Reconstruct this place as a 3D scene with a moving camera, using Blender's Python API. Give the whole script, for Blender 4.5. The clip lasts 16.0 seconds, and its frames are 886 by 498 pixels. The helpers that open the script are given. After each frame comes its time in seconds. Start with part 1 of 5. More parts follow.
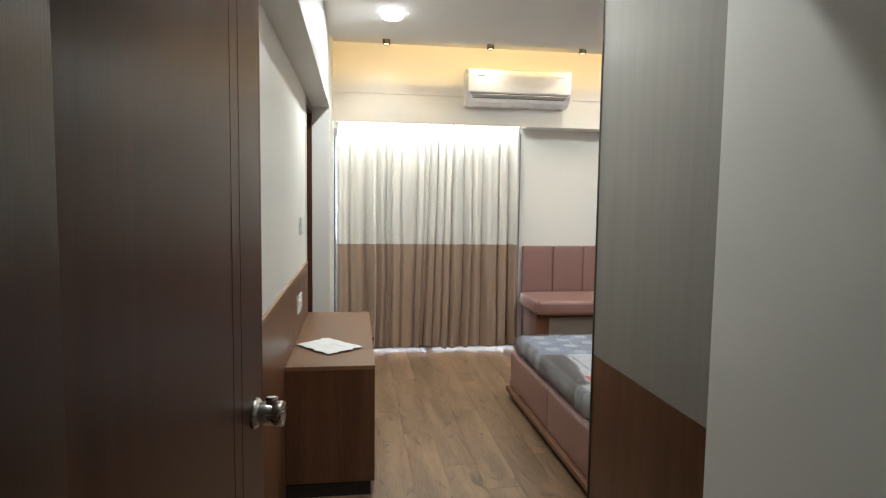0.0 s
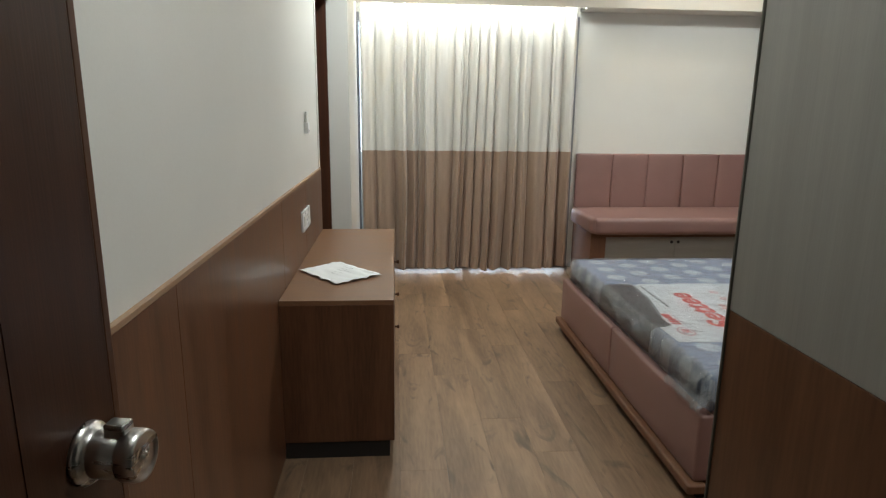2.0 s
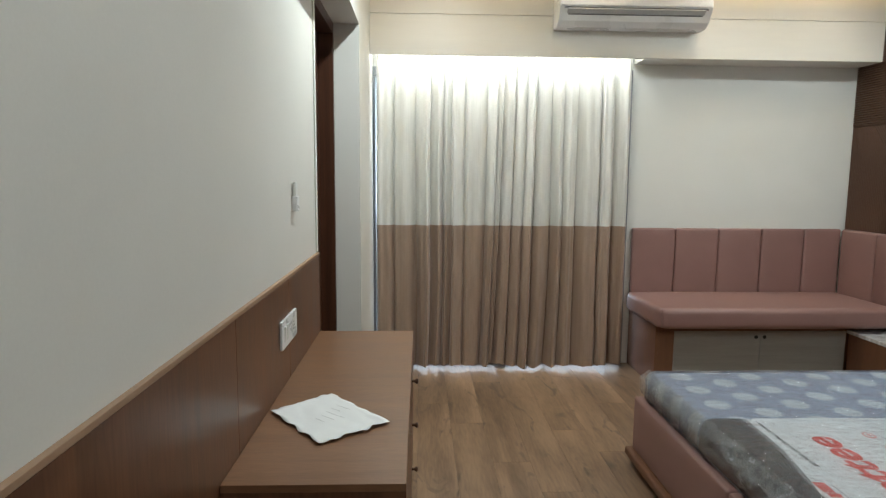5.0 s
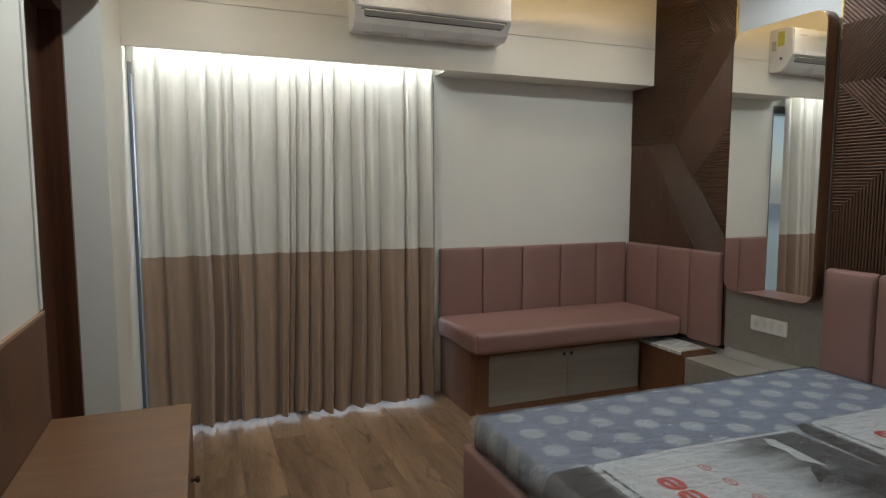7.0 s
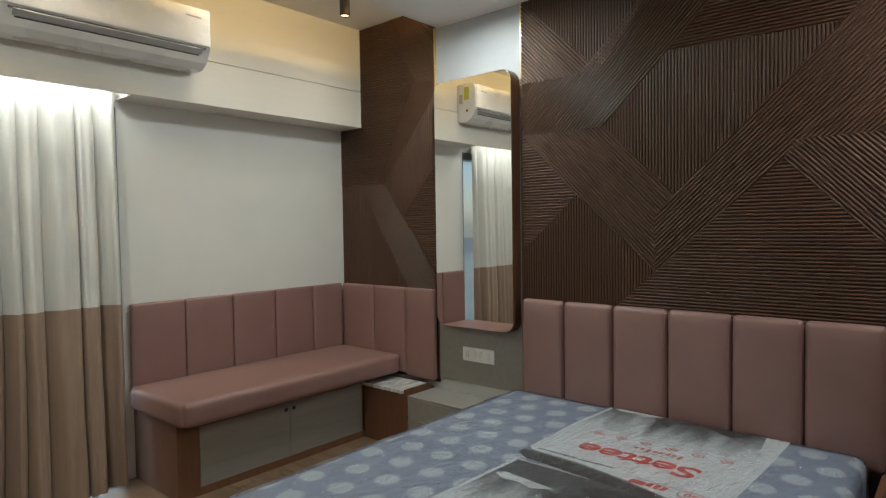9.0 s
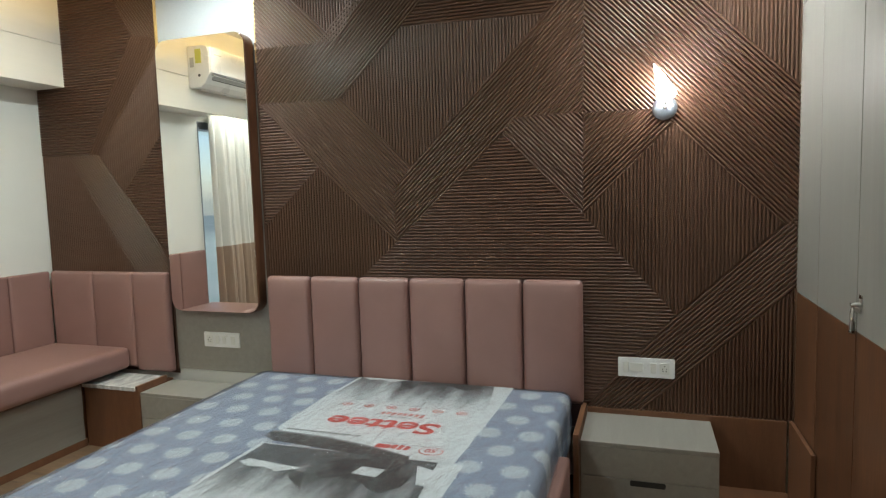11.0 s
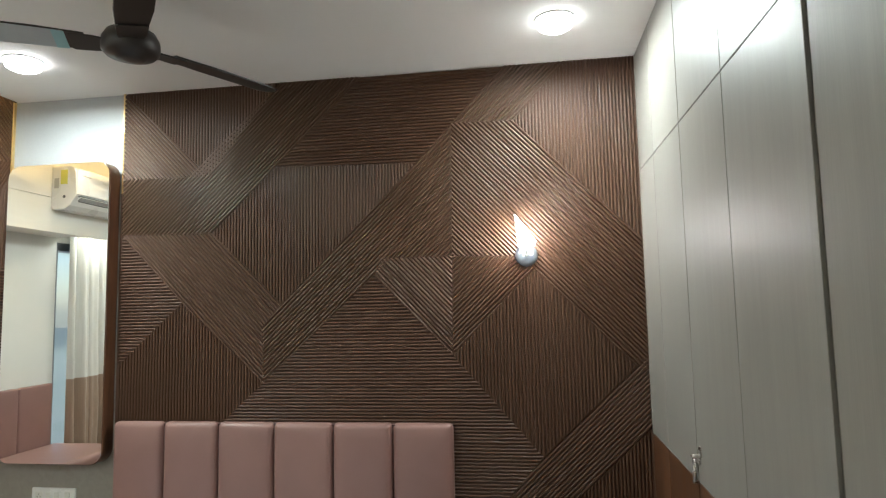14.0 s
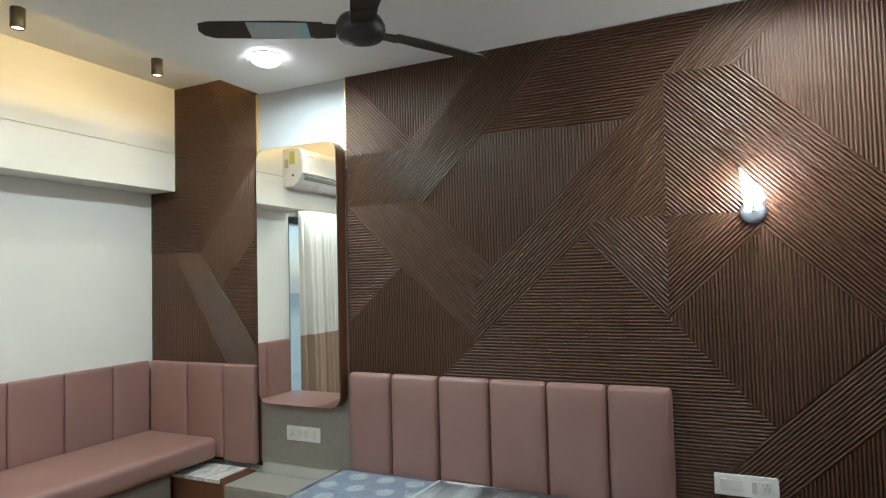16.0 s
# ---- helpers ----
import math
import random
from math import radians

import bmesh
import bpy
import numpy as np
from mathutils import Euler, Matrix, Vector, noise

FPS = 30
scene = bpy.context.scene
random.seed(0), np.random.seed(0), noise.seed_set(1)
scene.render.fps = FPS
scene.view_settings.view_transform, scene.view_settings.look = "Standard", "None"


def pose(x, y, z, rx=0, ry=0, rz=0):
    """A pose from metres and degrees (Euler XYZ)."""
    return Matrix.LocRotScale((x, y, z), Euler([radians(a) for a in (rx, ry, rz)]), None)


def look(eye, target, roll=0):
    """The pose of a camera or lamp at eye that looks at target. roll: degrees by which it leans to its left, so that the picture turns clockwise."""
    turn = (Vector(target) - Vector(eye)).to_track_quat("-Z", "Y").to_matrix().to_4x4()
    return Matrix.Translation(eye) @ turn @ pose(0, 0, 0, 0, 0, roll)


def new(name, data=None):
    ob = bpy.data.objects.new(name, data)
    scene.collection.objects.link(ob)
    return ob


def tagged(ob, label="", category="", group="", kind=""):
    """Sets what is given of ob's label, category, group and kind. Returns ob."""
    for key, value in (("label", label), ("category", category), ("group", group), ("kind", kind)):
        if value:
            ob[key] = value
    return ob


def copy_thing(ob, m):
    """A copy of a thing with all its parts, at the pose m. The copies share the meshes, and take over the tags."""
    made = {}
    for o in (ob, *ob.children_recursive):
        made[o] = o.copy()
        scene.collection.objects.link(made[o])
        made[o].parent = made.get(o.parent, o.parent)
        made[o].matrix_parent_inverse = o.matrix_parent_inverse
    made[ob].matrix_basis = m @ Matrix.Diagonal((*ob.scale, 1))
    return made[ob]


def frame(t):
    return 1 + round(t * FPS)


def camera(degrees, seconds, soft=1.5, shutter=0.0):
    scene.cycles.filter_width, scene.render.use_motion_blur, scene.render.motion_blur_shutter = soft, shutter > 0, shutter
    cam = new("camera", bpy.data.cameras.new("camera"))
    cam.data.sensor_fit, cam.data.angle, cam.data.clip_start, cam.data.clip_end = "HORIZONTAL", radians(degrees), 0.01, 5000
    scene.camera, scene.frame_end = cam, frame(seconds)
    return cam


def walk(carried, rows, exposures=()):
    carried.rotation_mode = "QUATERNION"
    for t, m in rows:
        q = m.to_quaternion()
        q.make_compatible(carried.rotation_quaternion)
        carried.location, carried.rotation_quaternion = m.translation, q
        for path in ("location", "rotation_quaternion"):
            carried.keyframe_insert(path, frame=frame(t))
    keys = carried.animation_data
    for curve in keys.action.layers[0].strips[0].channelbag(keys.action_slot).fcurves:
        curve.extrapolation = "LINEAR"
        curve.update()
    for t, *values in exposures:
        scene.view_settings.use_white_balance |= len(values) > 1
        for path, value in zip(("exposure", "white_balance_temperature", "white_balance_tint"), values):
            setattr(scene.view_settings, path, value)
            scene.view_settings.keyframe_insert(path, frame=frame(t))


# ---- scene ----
cam = camera(72.0, 16.0, 1.25)
PATH = [
    (0, (-0.114, 0.086, 1.548), (0.169, 2.059, 1.384), 0.8),
    (0.5, (-0.049, 0.253, 1.519), (0.162, 2.237, 1.378), -0.0),
    (1, (0.032, 0.41, 1.529), (0.13, 2.402, 1.379), 1.0),
    (1.5, (0.023, 0.626, 1.495), (0.195, 2.607, 1.277), -0.2),
    (2, (-0.003, 0.852, 1.425), (0.149, 2.797, 0.984), 0.7),
    (2.5, (0.044, 0.993, 1.401), (-0.041, 2.896, 0.793), -0.6),
    (3, (0.077, 1.135, 1.377), (-0.069, 2.97, 0.595), 0.2),
    (3.5, (0.02, 1.37, 1.375), (0.048, 3.275, 0.766), -0.7),
    (4, (-0.015, 1.504, 1.383), (-0.005, 3.463, 0.979), -0.7),
    (4.2, (-0.007, 1.555, 1.404), (-0.029, 3.53, 1.091), -0.9),
    (6.3, (0.023, 2.074, 1.448), (0.538, 3.997, 1.255), 2.3),
    (6.5, (-0.01, 2.122, 1.449), (0.582, 4.023, 1.255), 1.8),
    (7, (0.046, 2.266, 1.486), (0.778, 4.118, 1.293), 0.0),
    (7.5, (0.099, 2.394, 1.467), (1.096, 4.117, 1.271), 0.4),
    (8, (0.098, 2.491, 1.514), (1.388, 4.006, 1.318), -0.7),
    (8.2, (0.079, 2.524, 1.494), (1.443, 3.98, 1.358), -0.7),
    (10.3, (0.156, 2.535, 1.544), (1.87, 3.552, 1.375), -1.4),
    (10.5, (0.151, 2.541, 1.542), (1.92, 3.458, 1.367), -1.1),
    (11, (0.185, 2.5, 1.499), (2.077, 3.122, 1.324), -1.7),
    (11.5, (0.241, 2.449, 1.537), (2.205, 2.759, 1.315), -1.8),
    (12, (0.277, 2.425, 1.564), (2.24, 2.689, 1.288), -1.6),
    (12.5, (0.273, 2.425, 1.559), (2.232, 2.743, 1.313), -1.4),
    (13, (0.263, 2.4, 1.574), (2.246, 2.654, 1.516), -1.2),
    (13.5, (0.237, 2.402, 1.621), (2.217, 2.645, 1.775), -0.8),
    (14, (0.215, 2.381, 1.637), (2.186, 2.663, 1.821), -1.2),
    (14.5, (0.188, 2.416, 1.651), (2.115, 2.914, 1.84), -2.1),
    (15, (0.148, 2.459, 1.639), (1.986, 3.223, 1.836), -2.8),
    (15.5, (0.128, 2.5, 1.633), (1.935, 3.34, 1.809), -2.4),
    (16, (0.151, 2.513, 1.614), (1.961, 3.359, 1.705), -1.5),
]
EXPOSURES = [
    (0.0, 0.10, 6500, 15), (1.5, -0.15, 6480, 14), (2.0, -0.12, 6450, 13), (2.5, 0.06, 6450, 12), (3.0, 0.35, 6400, 11),
    (4.2, 0.20, 6200, 10), (6.3, -0.92, 6500, 15), (7.0, -0.96, 6500, 15), (8.2, -0.86, 6500, 13), (10.3, -0.19, 6400, 9),
    (11.0, 0.03, 6400, 8), (12.0, 0.20, 6480, 9), (13.0, 0.24, 6520, 10), (14.5, 0.10, 6250, 8), (15.5, 0.10, 6050, 8), (16.0, 0.08, 6000, 7)]
walk(cam, [(t, look(eye, target, roll)) for t, eye, target, roll in PATH], EXPOSURES)

# ---- world and light ----
world = bpy.data.worlds.new("sky")
scene.world = world
world.use_nodes = True
wn = world.node_tree.nodes
sky = wn.new("ShaderNodeTexSky")
sky.sky_type = "NISHITA"
sky.sun_disc = False
sky.sun_elevation = radians(42)
sky.sun_rotation = radians(200)
world.node_tree.links.new(sky.outputs[0], wn["Background"].inputs[0])
wn["Background"].inputs[1].default_value = 0.15
sun = new("sun", bpy.data.lights.new("sun", "SUN"))
sun.data.energy = 2.5
sun.data.angle = radians(0.5)
sun.data.color = (1.0, 0.95, 0.88)
sun.matrix_world = pose(0, -20, 30, 48, 0, 20)


def lamp_disc(x, y, z, watts, size=0.15, colour=(1.0, 0.96, 0.9)):
    d = bpy.data.lights.new("downlight_lamp", "AREA")
    d.shape, d.size, d.energy, d.color = "DISK", size, watts, colour
    o = new("downlight_lamp", d)
    o.matrix_world = pose(x, y, z)
    return o


def lamp_strip(x0, x1, y, z, depth, watts, colour, rx):
    d = bpy.data.lights.new("area_lamp", "AREA")
    d.shape, d.size, d.size_y, d.energy, d.color = "RECTANGLE", x1 - x0, depth, watts, colour
    o = new("area_lamp", d)
    o.matrix_world = pose((x0 + x1) / 2, y, z, rx)
    return o


CEIL, STRIP = 2.875, 3.03
DOWN = [(2.79, 4.81), (2.83, 2.24), (0.14, 4.59), (0.14, 1.74)]
WHITE_LIGHT = (0.90, 1.0, 0.97)
WARM_LIGHT = (1.0, 0.70, 0.28)
for dx, dy in DOWN:
    lamp_disc(dx, dy, CEIL - 0.055, 10.5 if dy < 2 else 21.0 if dy < 3 else 25.0, 0.10, WHITE_LIGHT)
for sx in (0.154, 1.111, 1.997, 2.829):
    sl = bpy.data.lights.new("spot_lamp", "SPOT")
    sl.energy, sl.spot_size, sl.spot_blend, sl.shadow_soft_size, sl.color = 13.5, radians(150), 1.0, 0.025, (1.0, 0.91, 0.74)
    so_ = new("spot_lamp", sl)
    so_.matrix_world = pose(sx, 5.72, STRIP - 0.103)
lamp_strip(-0.3, 3.3, 5.22, 2.985, 0.012, 17.5, WARM_LIGHT, 108)
# added panel lamp outside the glass, stands in for bluish sky light
sky_lamp = lamp_strip(-0.27, 1.55, 6.62, 1.11, 2.1, 1.6, (0.40, 0.64, 1.0), -90)
lamp_strip(-0.31, 1.56, 6.165, 2.40, 0.012, 18.0, (0.93, 1.0, 0.96), 12)

# ---- materials ----
def nodes_of(name):
    m = bpy.data.materials.new(name)
    m.use_nodes = True
    t = m.node_tree
    return m, t, t.nodes["Principled BSDF"]


def surface(name, c1, c2, rough=0.5, scale=6.0, stretch=(1, 1, 1), fine=90.0, bump=0.05, metal=0.0, coat=0.0,
            contrast=0.25, vary=0.0, spec=0.5, sheen=0.0, fine_mix=0.35, rough_vary=0.08, knots=None):
    """Two-scale noise between two colours, fine relief, slight gloss variation."""
    m, t, b = nodes_of(name)
    N, L = t.nodes.new, t.links.new
    co = N("ShaderNodeTexCoord")
    mp = N("ShaderNodeMapping")
    mp.inputs["Scale"].default_value = stretch
    L(co.outputs["Object"], mp.inputs["Vector"])
    src = mp.outputs["Vector"]
    if vary:
        info = N("ShaderNodeObjectInfo")
        mul = N("ShaderNodeVectorMath")
        mul.operation = "SCALE"
        mul.inputs[0].default_value = (17.3, 9.1, 23.7)
        L(info.outputs["Random"], mul.inputs["Scale"])
        add = N("ShaderNodeVectorMath")
        L(src, add.inputs[0])
        L(mul.outputs[0], add.inputs[1])
        src = add.outputs[0]
    n1, n2 = N("ShaderNodeTexNoise"), N("ShaderNodeTexNoise")
    n1.inputs["Scale"].default_value, n2.inputs["Scale"].default_value = scale, fine
    n1.inputs["Detail"].default_value, n2.inputs["Detail"].default_value = 4, 6
    n1.inputs["Distortion"].default_value = 0.6
    L(src, n1.inputs["Vector"])
    L(src, n2.inputs["Vector"])
    mix = N("ShaderNodeMix")
    mix.data_type = "FLOAT"
    mix.inputs[0].default_value = fine_mix
    L(n1.outputs["Fac"], mix.inputs[2])
    L(n2.outputs["Fac"], mix.inputs[3])
    ramp = N("ShaderNodeValToRGB")
    ramp.color_ramp.elements[0].position = 0.5 - contrast
    ramp.color_ramp.elements[1].position = 0.5 + contrast
    ramp.color_ramp.elements[0].color = (*c1, 1)
    ramp.color_ramp.elements[1].color = (*c2, 1)
    L(mix.outputs[0], ramp.inputs[0])
    col = ramp.outputs[0]
    if vary:
        hs = N("ShaderNodeHueSaturation")
        mr = N("ShaderNodeMapRange")
        mr.inputs["To Min"].default_value, mr.inputs["To Max"].default_value = 1 - vary, 1 + vary
        L(info.outputs["Random"], mr.inputs["Value"])
        L(mr.outputs[0], hs.inputs["Value"])
        L(col, hs.inputs["Color"])
        col = hs.outputs[0]
    if knots:
        # dark mineral streaks and small knots along the grain
        n3, kr, km = N("ShaderNodeTexNoise"), N("ShaderNodeMapRange"), N("ShaderNodeMix")
        n3.inputs["Scale"].default_value, n3.inputs["Detail"].default_value, n3.inputs["Distortion"].default_value = 2.9, 4, 1.1
        ks = N("ShaderNodeVectorMath")
        ks.operation = "MULTIPLY"
        ks.inputs[1].default_value = (0.95, 2.6, 1)
        L(src, ks.inputs[0])
        L(ks.outputs[0], n3.inputs["Vector"])
        kr.inputs["From Min"].default_value, kr.inputs["From Max"].default_value = 0.585, 0.72
        kr.inputs["To Max"].default_value = 0.75
        L(n3.outputs["Fac"], kr.inputs["Value"])
        km.data_type = "RGBA"
        km.inputs[7].default_value = (*knots, 1)
        L(kr.outputs[0], km.inputs[0])
        L(col, km.inputs[6])
        col = km.outputs[2]
    L(col, b.inputs["Base Color"])
    rr = N("ShaderNodeMapRange")
    rr.inputs["To Min"].default_value, rr.inputs["To Max"].default_value = max(0.02, rough - rough_vary), rough + rough_vary
    L(n1.outputs["Fac"], rr.inputs["Value"])
    L(rr.outputs[0], b.inputs["Roughness"])
    b.inputs["Metallic"].default_value = metal
    b.inputs["Coat Weight"].default_value = coat
    b.inputs["Specular IOR Level"].default_value = spec
    b.inputs["Sheen Weight"].default_value = sheen
    if bump:
        bp = N("ShaderNodeBump")
        bp.inputs["Strength"].default_value = bump
        bp.inputs["Distance"].default_value = 0.002
        L(n2.outputs["Fac"], bp.inputs["Height"])
        L(bp.outputs[0], b.inputs["Normal"])
    return m


def glow(name, colour, strength):
    m, t, b = nodes_of(name)
    b.inputs["Base Color"].default_value = (0.9, 0.9, 0.9, 1)
    b.inputs["Emission Color"].default_value = (*colour, 1)
    b.inputs["Emission Strength"].default_value = strength
    return m


M_WALL = surface("white_wall_paint", (0.72, 0.71, 0.66), (0.78, 0.77, 0.72), 0.55, 2.0, fine=140, bump=0.06)
M_CEIL = surface("ceiling_paint", (0.74, 0.73, 0.70), (0.79, 0.78, 0.75), 0.7, 2.0, fine=140, bump=0.05)
M_PELMET = surface("cream_laminate", (0.76, 0.73, 0.66), (0.80, 0.77, 0.70), 0.4, 3.0, (1, 1, 8), fine=60, bump=0.02)
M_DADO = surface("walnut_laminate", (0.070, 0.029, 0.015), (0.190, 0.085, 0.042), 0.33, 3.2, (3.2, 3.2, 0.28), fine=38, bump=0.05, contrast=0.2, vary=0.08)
# same walnut in a paler tone, used on the dresser top only
M_DADO_H = surface("paler_walnut_laminate_top", (0.155, 0.074, 0.037), (0.265, 0.138, 0.072), 0.34, 4.0, (0.5, 4, 3), fine=45, bump=0.05, contrast=0.22)
M_DOORWOOD = surface("dark_teak_veneer", (0.042, 0.0150, 0.0072), (0.100, 0.037, 0.017), 0.34, 4.0, (7, 7, 0.22), fine=50, bump=0.08, contrast=0.2)
M_CAP = surface("light_oak_edge", (0.30, 0.18, 0.108), (0.40, 0.25, 0.155), 0.45, 6.0, (2, 0.4, 2), fine=60, bump=0.04)
M_ORANGE = surface("teak_laminate", (0.125, 0.053, 0.025), (0.205, 0.090, 0.043), 0.5, 5.0, (3, 3, 0.5), fine=45, bump=0.04)
M_FLUTE = surface("fluted_brown_veneer", (0.069, 0.031, 0.0158), (0.109, 0.050, 0.0262), 0.50, 3.0, (1, 1, 1), fine=70, bump=0.04, contrast=0.3)
M_GREY = surface("grey_laminate", (0.232, 0.218, 0.194), (0.320, 0.303, 0.270), 0.45, 4.0, (7, 7, 0.25), fine=60, bump=0.05, contrast=0.3)
M_TAUPE = surface("taupe_laminate", (0.26, 0.24, 0.21), (0.33, 0.31, 0.275), 0.42, 4.0, (0.5, 7, 7), fine=60, bump=0.04)
M_MAUVE = surface("mauve_leatherette", (0.240, 0.131, 0.111), (0.294, 0.163, 0.140), 0.44, 4.0, fine=420, bump=0.10, contrast=0.3, fine_mix=0.2)
M_SEAM = surface("dark_seam", (0.05, 0.022, 0.02), (0.07, 0.03, 0.026), 0.7)
M_CURT_A = surface("ivory_satin", (0.57, 0.56, 0.515), (0.69, 0.68, 0.635), 0.36, 5.0, (30, 30, 0.4), fine=30, bump=0.06, sheen=0.2)
M_CURT_B = surface("fawn_satin", (0.285, 0.196, 0.141), (0.375, 0.268, 0.199), 0.36, 5.0, (30, 30, 0.4), fine=30, bump=0.06, sheen=0.2)
M_FLOOR = surface("oak_laminate_plank", (0.120, 0.070, 0.040), (0.375, 0.238, 0.142), 0.36, 2.3, (4.0, 0.5, 1), fine=20, bump=0.03, contrast=0.22, vary=0.06, fine_mix=0.3, knots=(0.070, 0.050, 0.037))
M_GAP = surface("floor_joint", (0.10, 0.058, 0.034), (0.14, 0.08, 0.048), 0.8)
# near black; also stands in for shade inside gaps, holes and recesses
M_BLACK = surface("black_recess", (0.012, 0.010, 0.009), (0.02, 0.017, 0.015), 0.6)
M_PLASTIC = surface("white_plastic", (0.80, 0.80, 0.79), (0.84, 0.84, 0.83), 0.28, 5, bump=0.01)
M_IVORYP = surface("ivory_plastic", (0.72, 0.72, 0.68), (0.78, 0.78, 0.74), 0.32, 5, bump=0.01)
M_DARKP = surface("dark_grey_plastic", (0.09, 0.09, 0.09), (0.12, 0.12, 0.12), 0.4, 5, bump=0.02)
M_LOUVRE = surface("grey_plastic", (0.42, 0.42, 0.41), (0.48, 0.48, 0.47), 0.35, 5, bump=0.01)
M_STEEL = surface("brushed_steel", (0.55, 0.53, 0.50), (0.66, 0.64, 0.61), 0.28, 8, (1, 1, 6), fine=90, bump=0.05, metal=1.0)
M_CHROME = surface("polished_blue_steel", (0.42, 0.47, 0.55), (0.50, 0.56, 0.64), 0.36, 8, bump=0.02, metal=1.0)
M_BRASS = surface("brass_trim", (0.70, 0.52, 0.25), (0.78, 0.60, 0.32), 0.3, 6, bump=0.02, metal=1.0)
M_FAN = surface("matt_brown_black_paint", (0.022, 0.017, 0.014), (0.032, 0.025, 0.021), 0.42, 5, bump=0.02)
M_SPOT = surface("black_spot_body", (0.02, 0.018, 0.016), (0.035, 0.03, 0.027), 0.45, 5, bump=0.02)
M_PAPER = surface("white_paper", (0.80, 0.81, 0.80), (0.86, 0.87, 0.86), 0.75, 8, fine=60, bump=0.15)
M_MARBLE = surface("grey_veined_marble", (0.36, 0.36, 0.35), (0.82, 0.81, 0.78), 0.15, 9, (1, 2.2, 1), fine=26, bump=0.0, contrast=0.16, coat=0.3)
M_KNOB = surface("dark_wooden_knob", (0.07, 0.03, 0.015), (0.11, 0.05, 0.025), 0.35, 20, bump=0.02)
M_INK = surface("black_ink", (0.010, 0.010, 0.011), (0.02, 0.02, 0.022), 0.4, 10, bump=0.0)
M_RED = surface("red_ink", (0.56, 0.045, 0.03), (0.66, 0.06, 0.04), 0.4, 10, bump=0.0)
M_PRINT = surface("white_printed_film", (0.58, 0.60, 0.605), (0.66, 0.68, 0.685), 0.35, 7, fine=40, bump=0.0)
M_ROSE = surface("rose_red_ink", (0.60, 0.16, 0.14), (0.66, 0.20, 0.17), 0.4, 10, bump=0.0)
M_RULE = surface("mid_grey_ink", (0.20, 0.21, 0.22), (0.28, 0.29, 0.30), 0.4, 10, bump=0.0)
M_BAND = surface("soft_grey_ink", (0.13, 0.135, 0.14), (0.22, 0.225, 0.23), 0.4, 10, bump=0.0)
M_LAMPGLASS = glow("lit_glass_shade", (1.0, 0.98, 0.96), 78.0)
M_NICHE = surface("grey_white_paint", (0.33, 0.34, 0.345), (0.39, 0.40, 0.405), 0.5, 2.0, fine=120, bump=0.04)
M_HAZE = glow("bright_hazy_distance", (0.72, 0.87, 1.0), 3.6)
M_DIFFUSER = glow("lit_diffuser", (0.97, 0.99, 1.0), 15.0)
M_LED = glow("led_tape", (1.0, 0.9, 0.75), 6.0)
M_SPOTLIT = glow("spot_lens", (1.0, 0.8, 0.55), 3.0)
M_CYAN = surface("pale_cyan_tape", (0.30, 0.55, 0.58), (0.36, 0.62, 0.66), 0.35, bump=0.02)
M_CHANNEL = surface("bronze_grey_channel", (0.085, 0.078, 0.060), (0.115, 0.105, 0.083), 0.4, 5, bump=0.02)
M_BADGE = surface("blue_grey_badge", (0.10, 0.12, 0.17), (0.14, 0.16, 0.22), 0.4, bump=0)
M_GREENLBL = surface("yellow_green_label", (0.55, 0.55, 0.10), (0.68, 0.66, 0.16), 0.5, bump=0)
M_PROT = surface("blue_grey_film", (0.42, 0.47, 0.50), (0.50, 0.55, 0.58), 0.35, bump=0.05)
M_CONC = surface("balcony_concrete", (0.36, 0.36, 0.35), (0.46, 0.46, 0.44), 0.8, 4, bump=0.2)
M_GROUND = surface("far_ground", (0.10, 0.12, 0.07), (0.22, 0.22, 0.18), 0.9, 0.05, fine=1.0, bump=0)
M_ALU = surface("grey_aluminium", (0.28, 0.29, 0.30), (0.34, 0.35, 0.36), 0.35, 6, bump=0.02, metal=0.8)

# real mirror
M_MIRROR, mt, mb = nodes_of("mirror_silver")
mb.inputs["Base Color"].default_value = (0.93, 0.94, 0.92, 1)
mb.inputs["Metallic"].default_value = 1.0
mb.inputs["Roughness"].default_value = 0.01
# window glass
M_GLASS, gt, gb = nodes_of("window_glass")
gb.inputs["Base Color"].default_value = (0.95, 0.98, 0.98, 1)
gb.inputs["Transmission Weight"].default_value = 1.0
gb.inputs["Roughness"].default_value = 0.02
gb.inputs["IOR"].default_value = 1.1


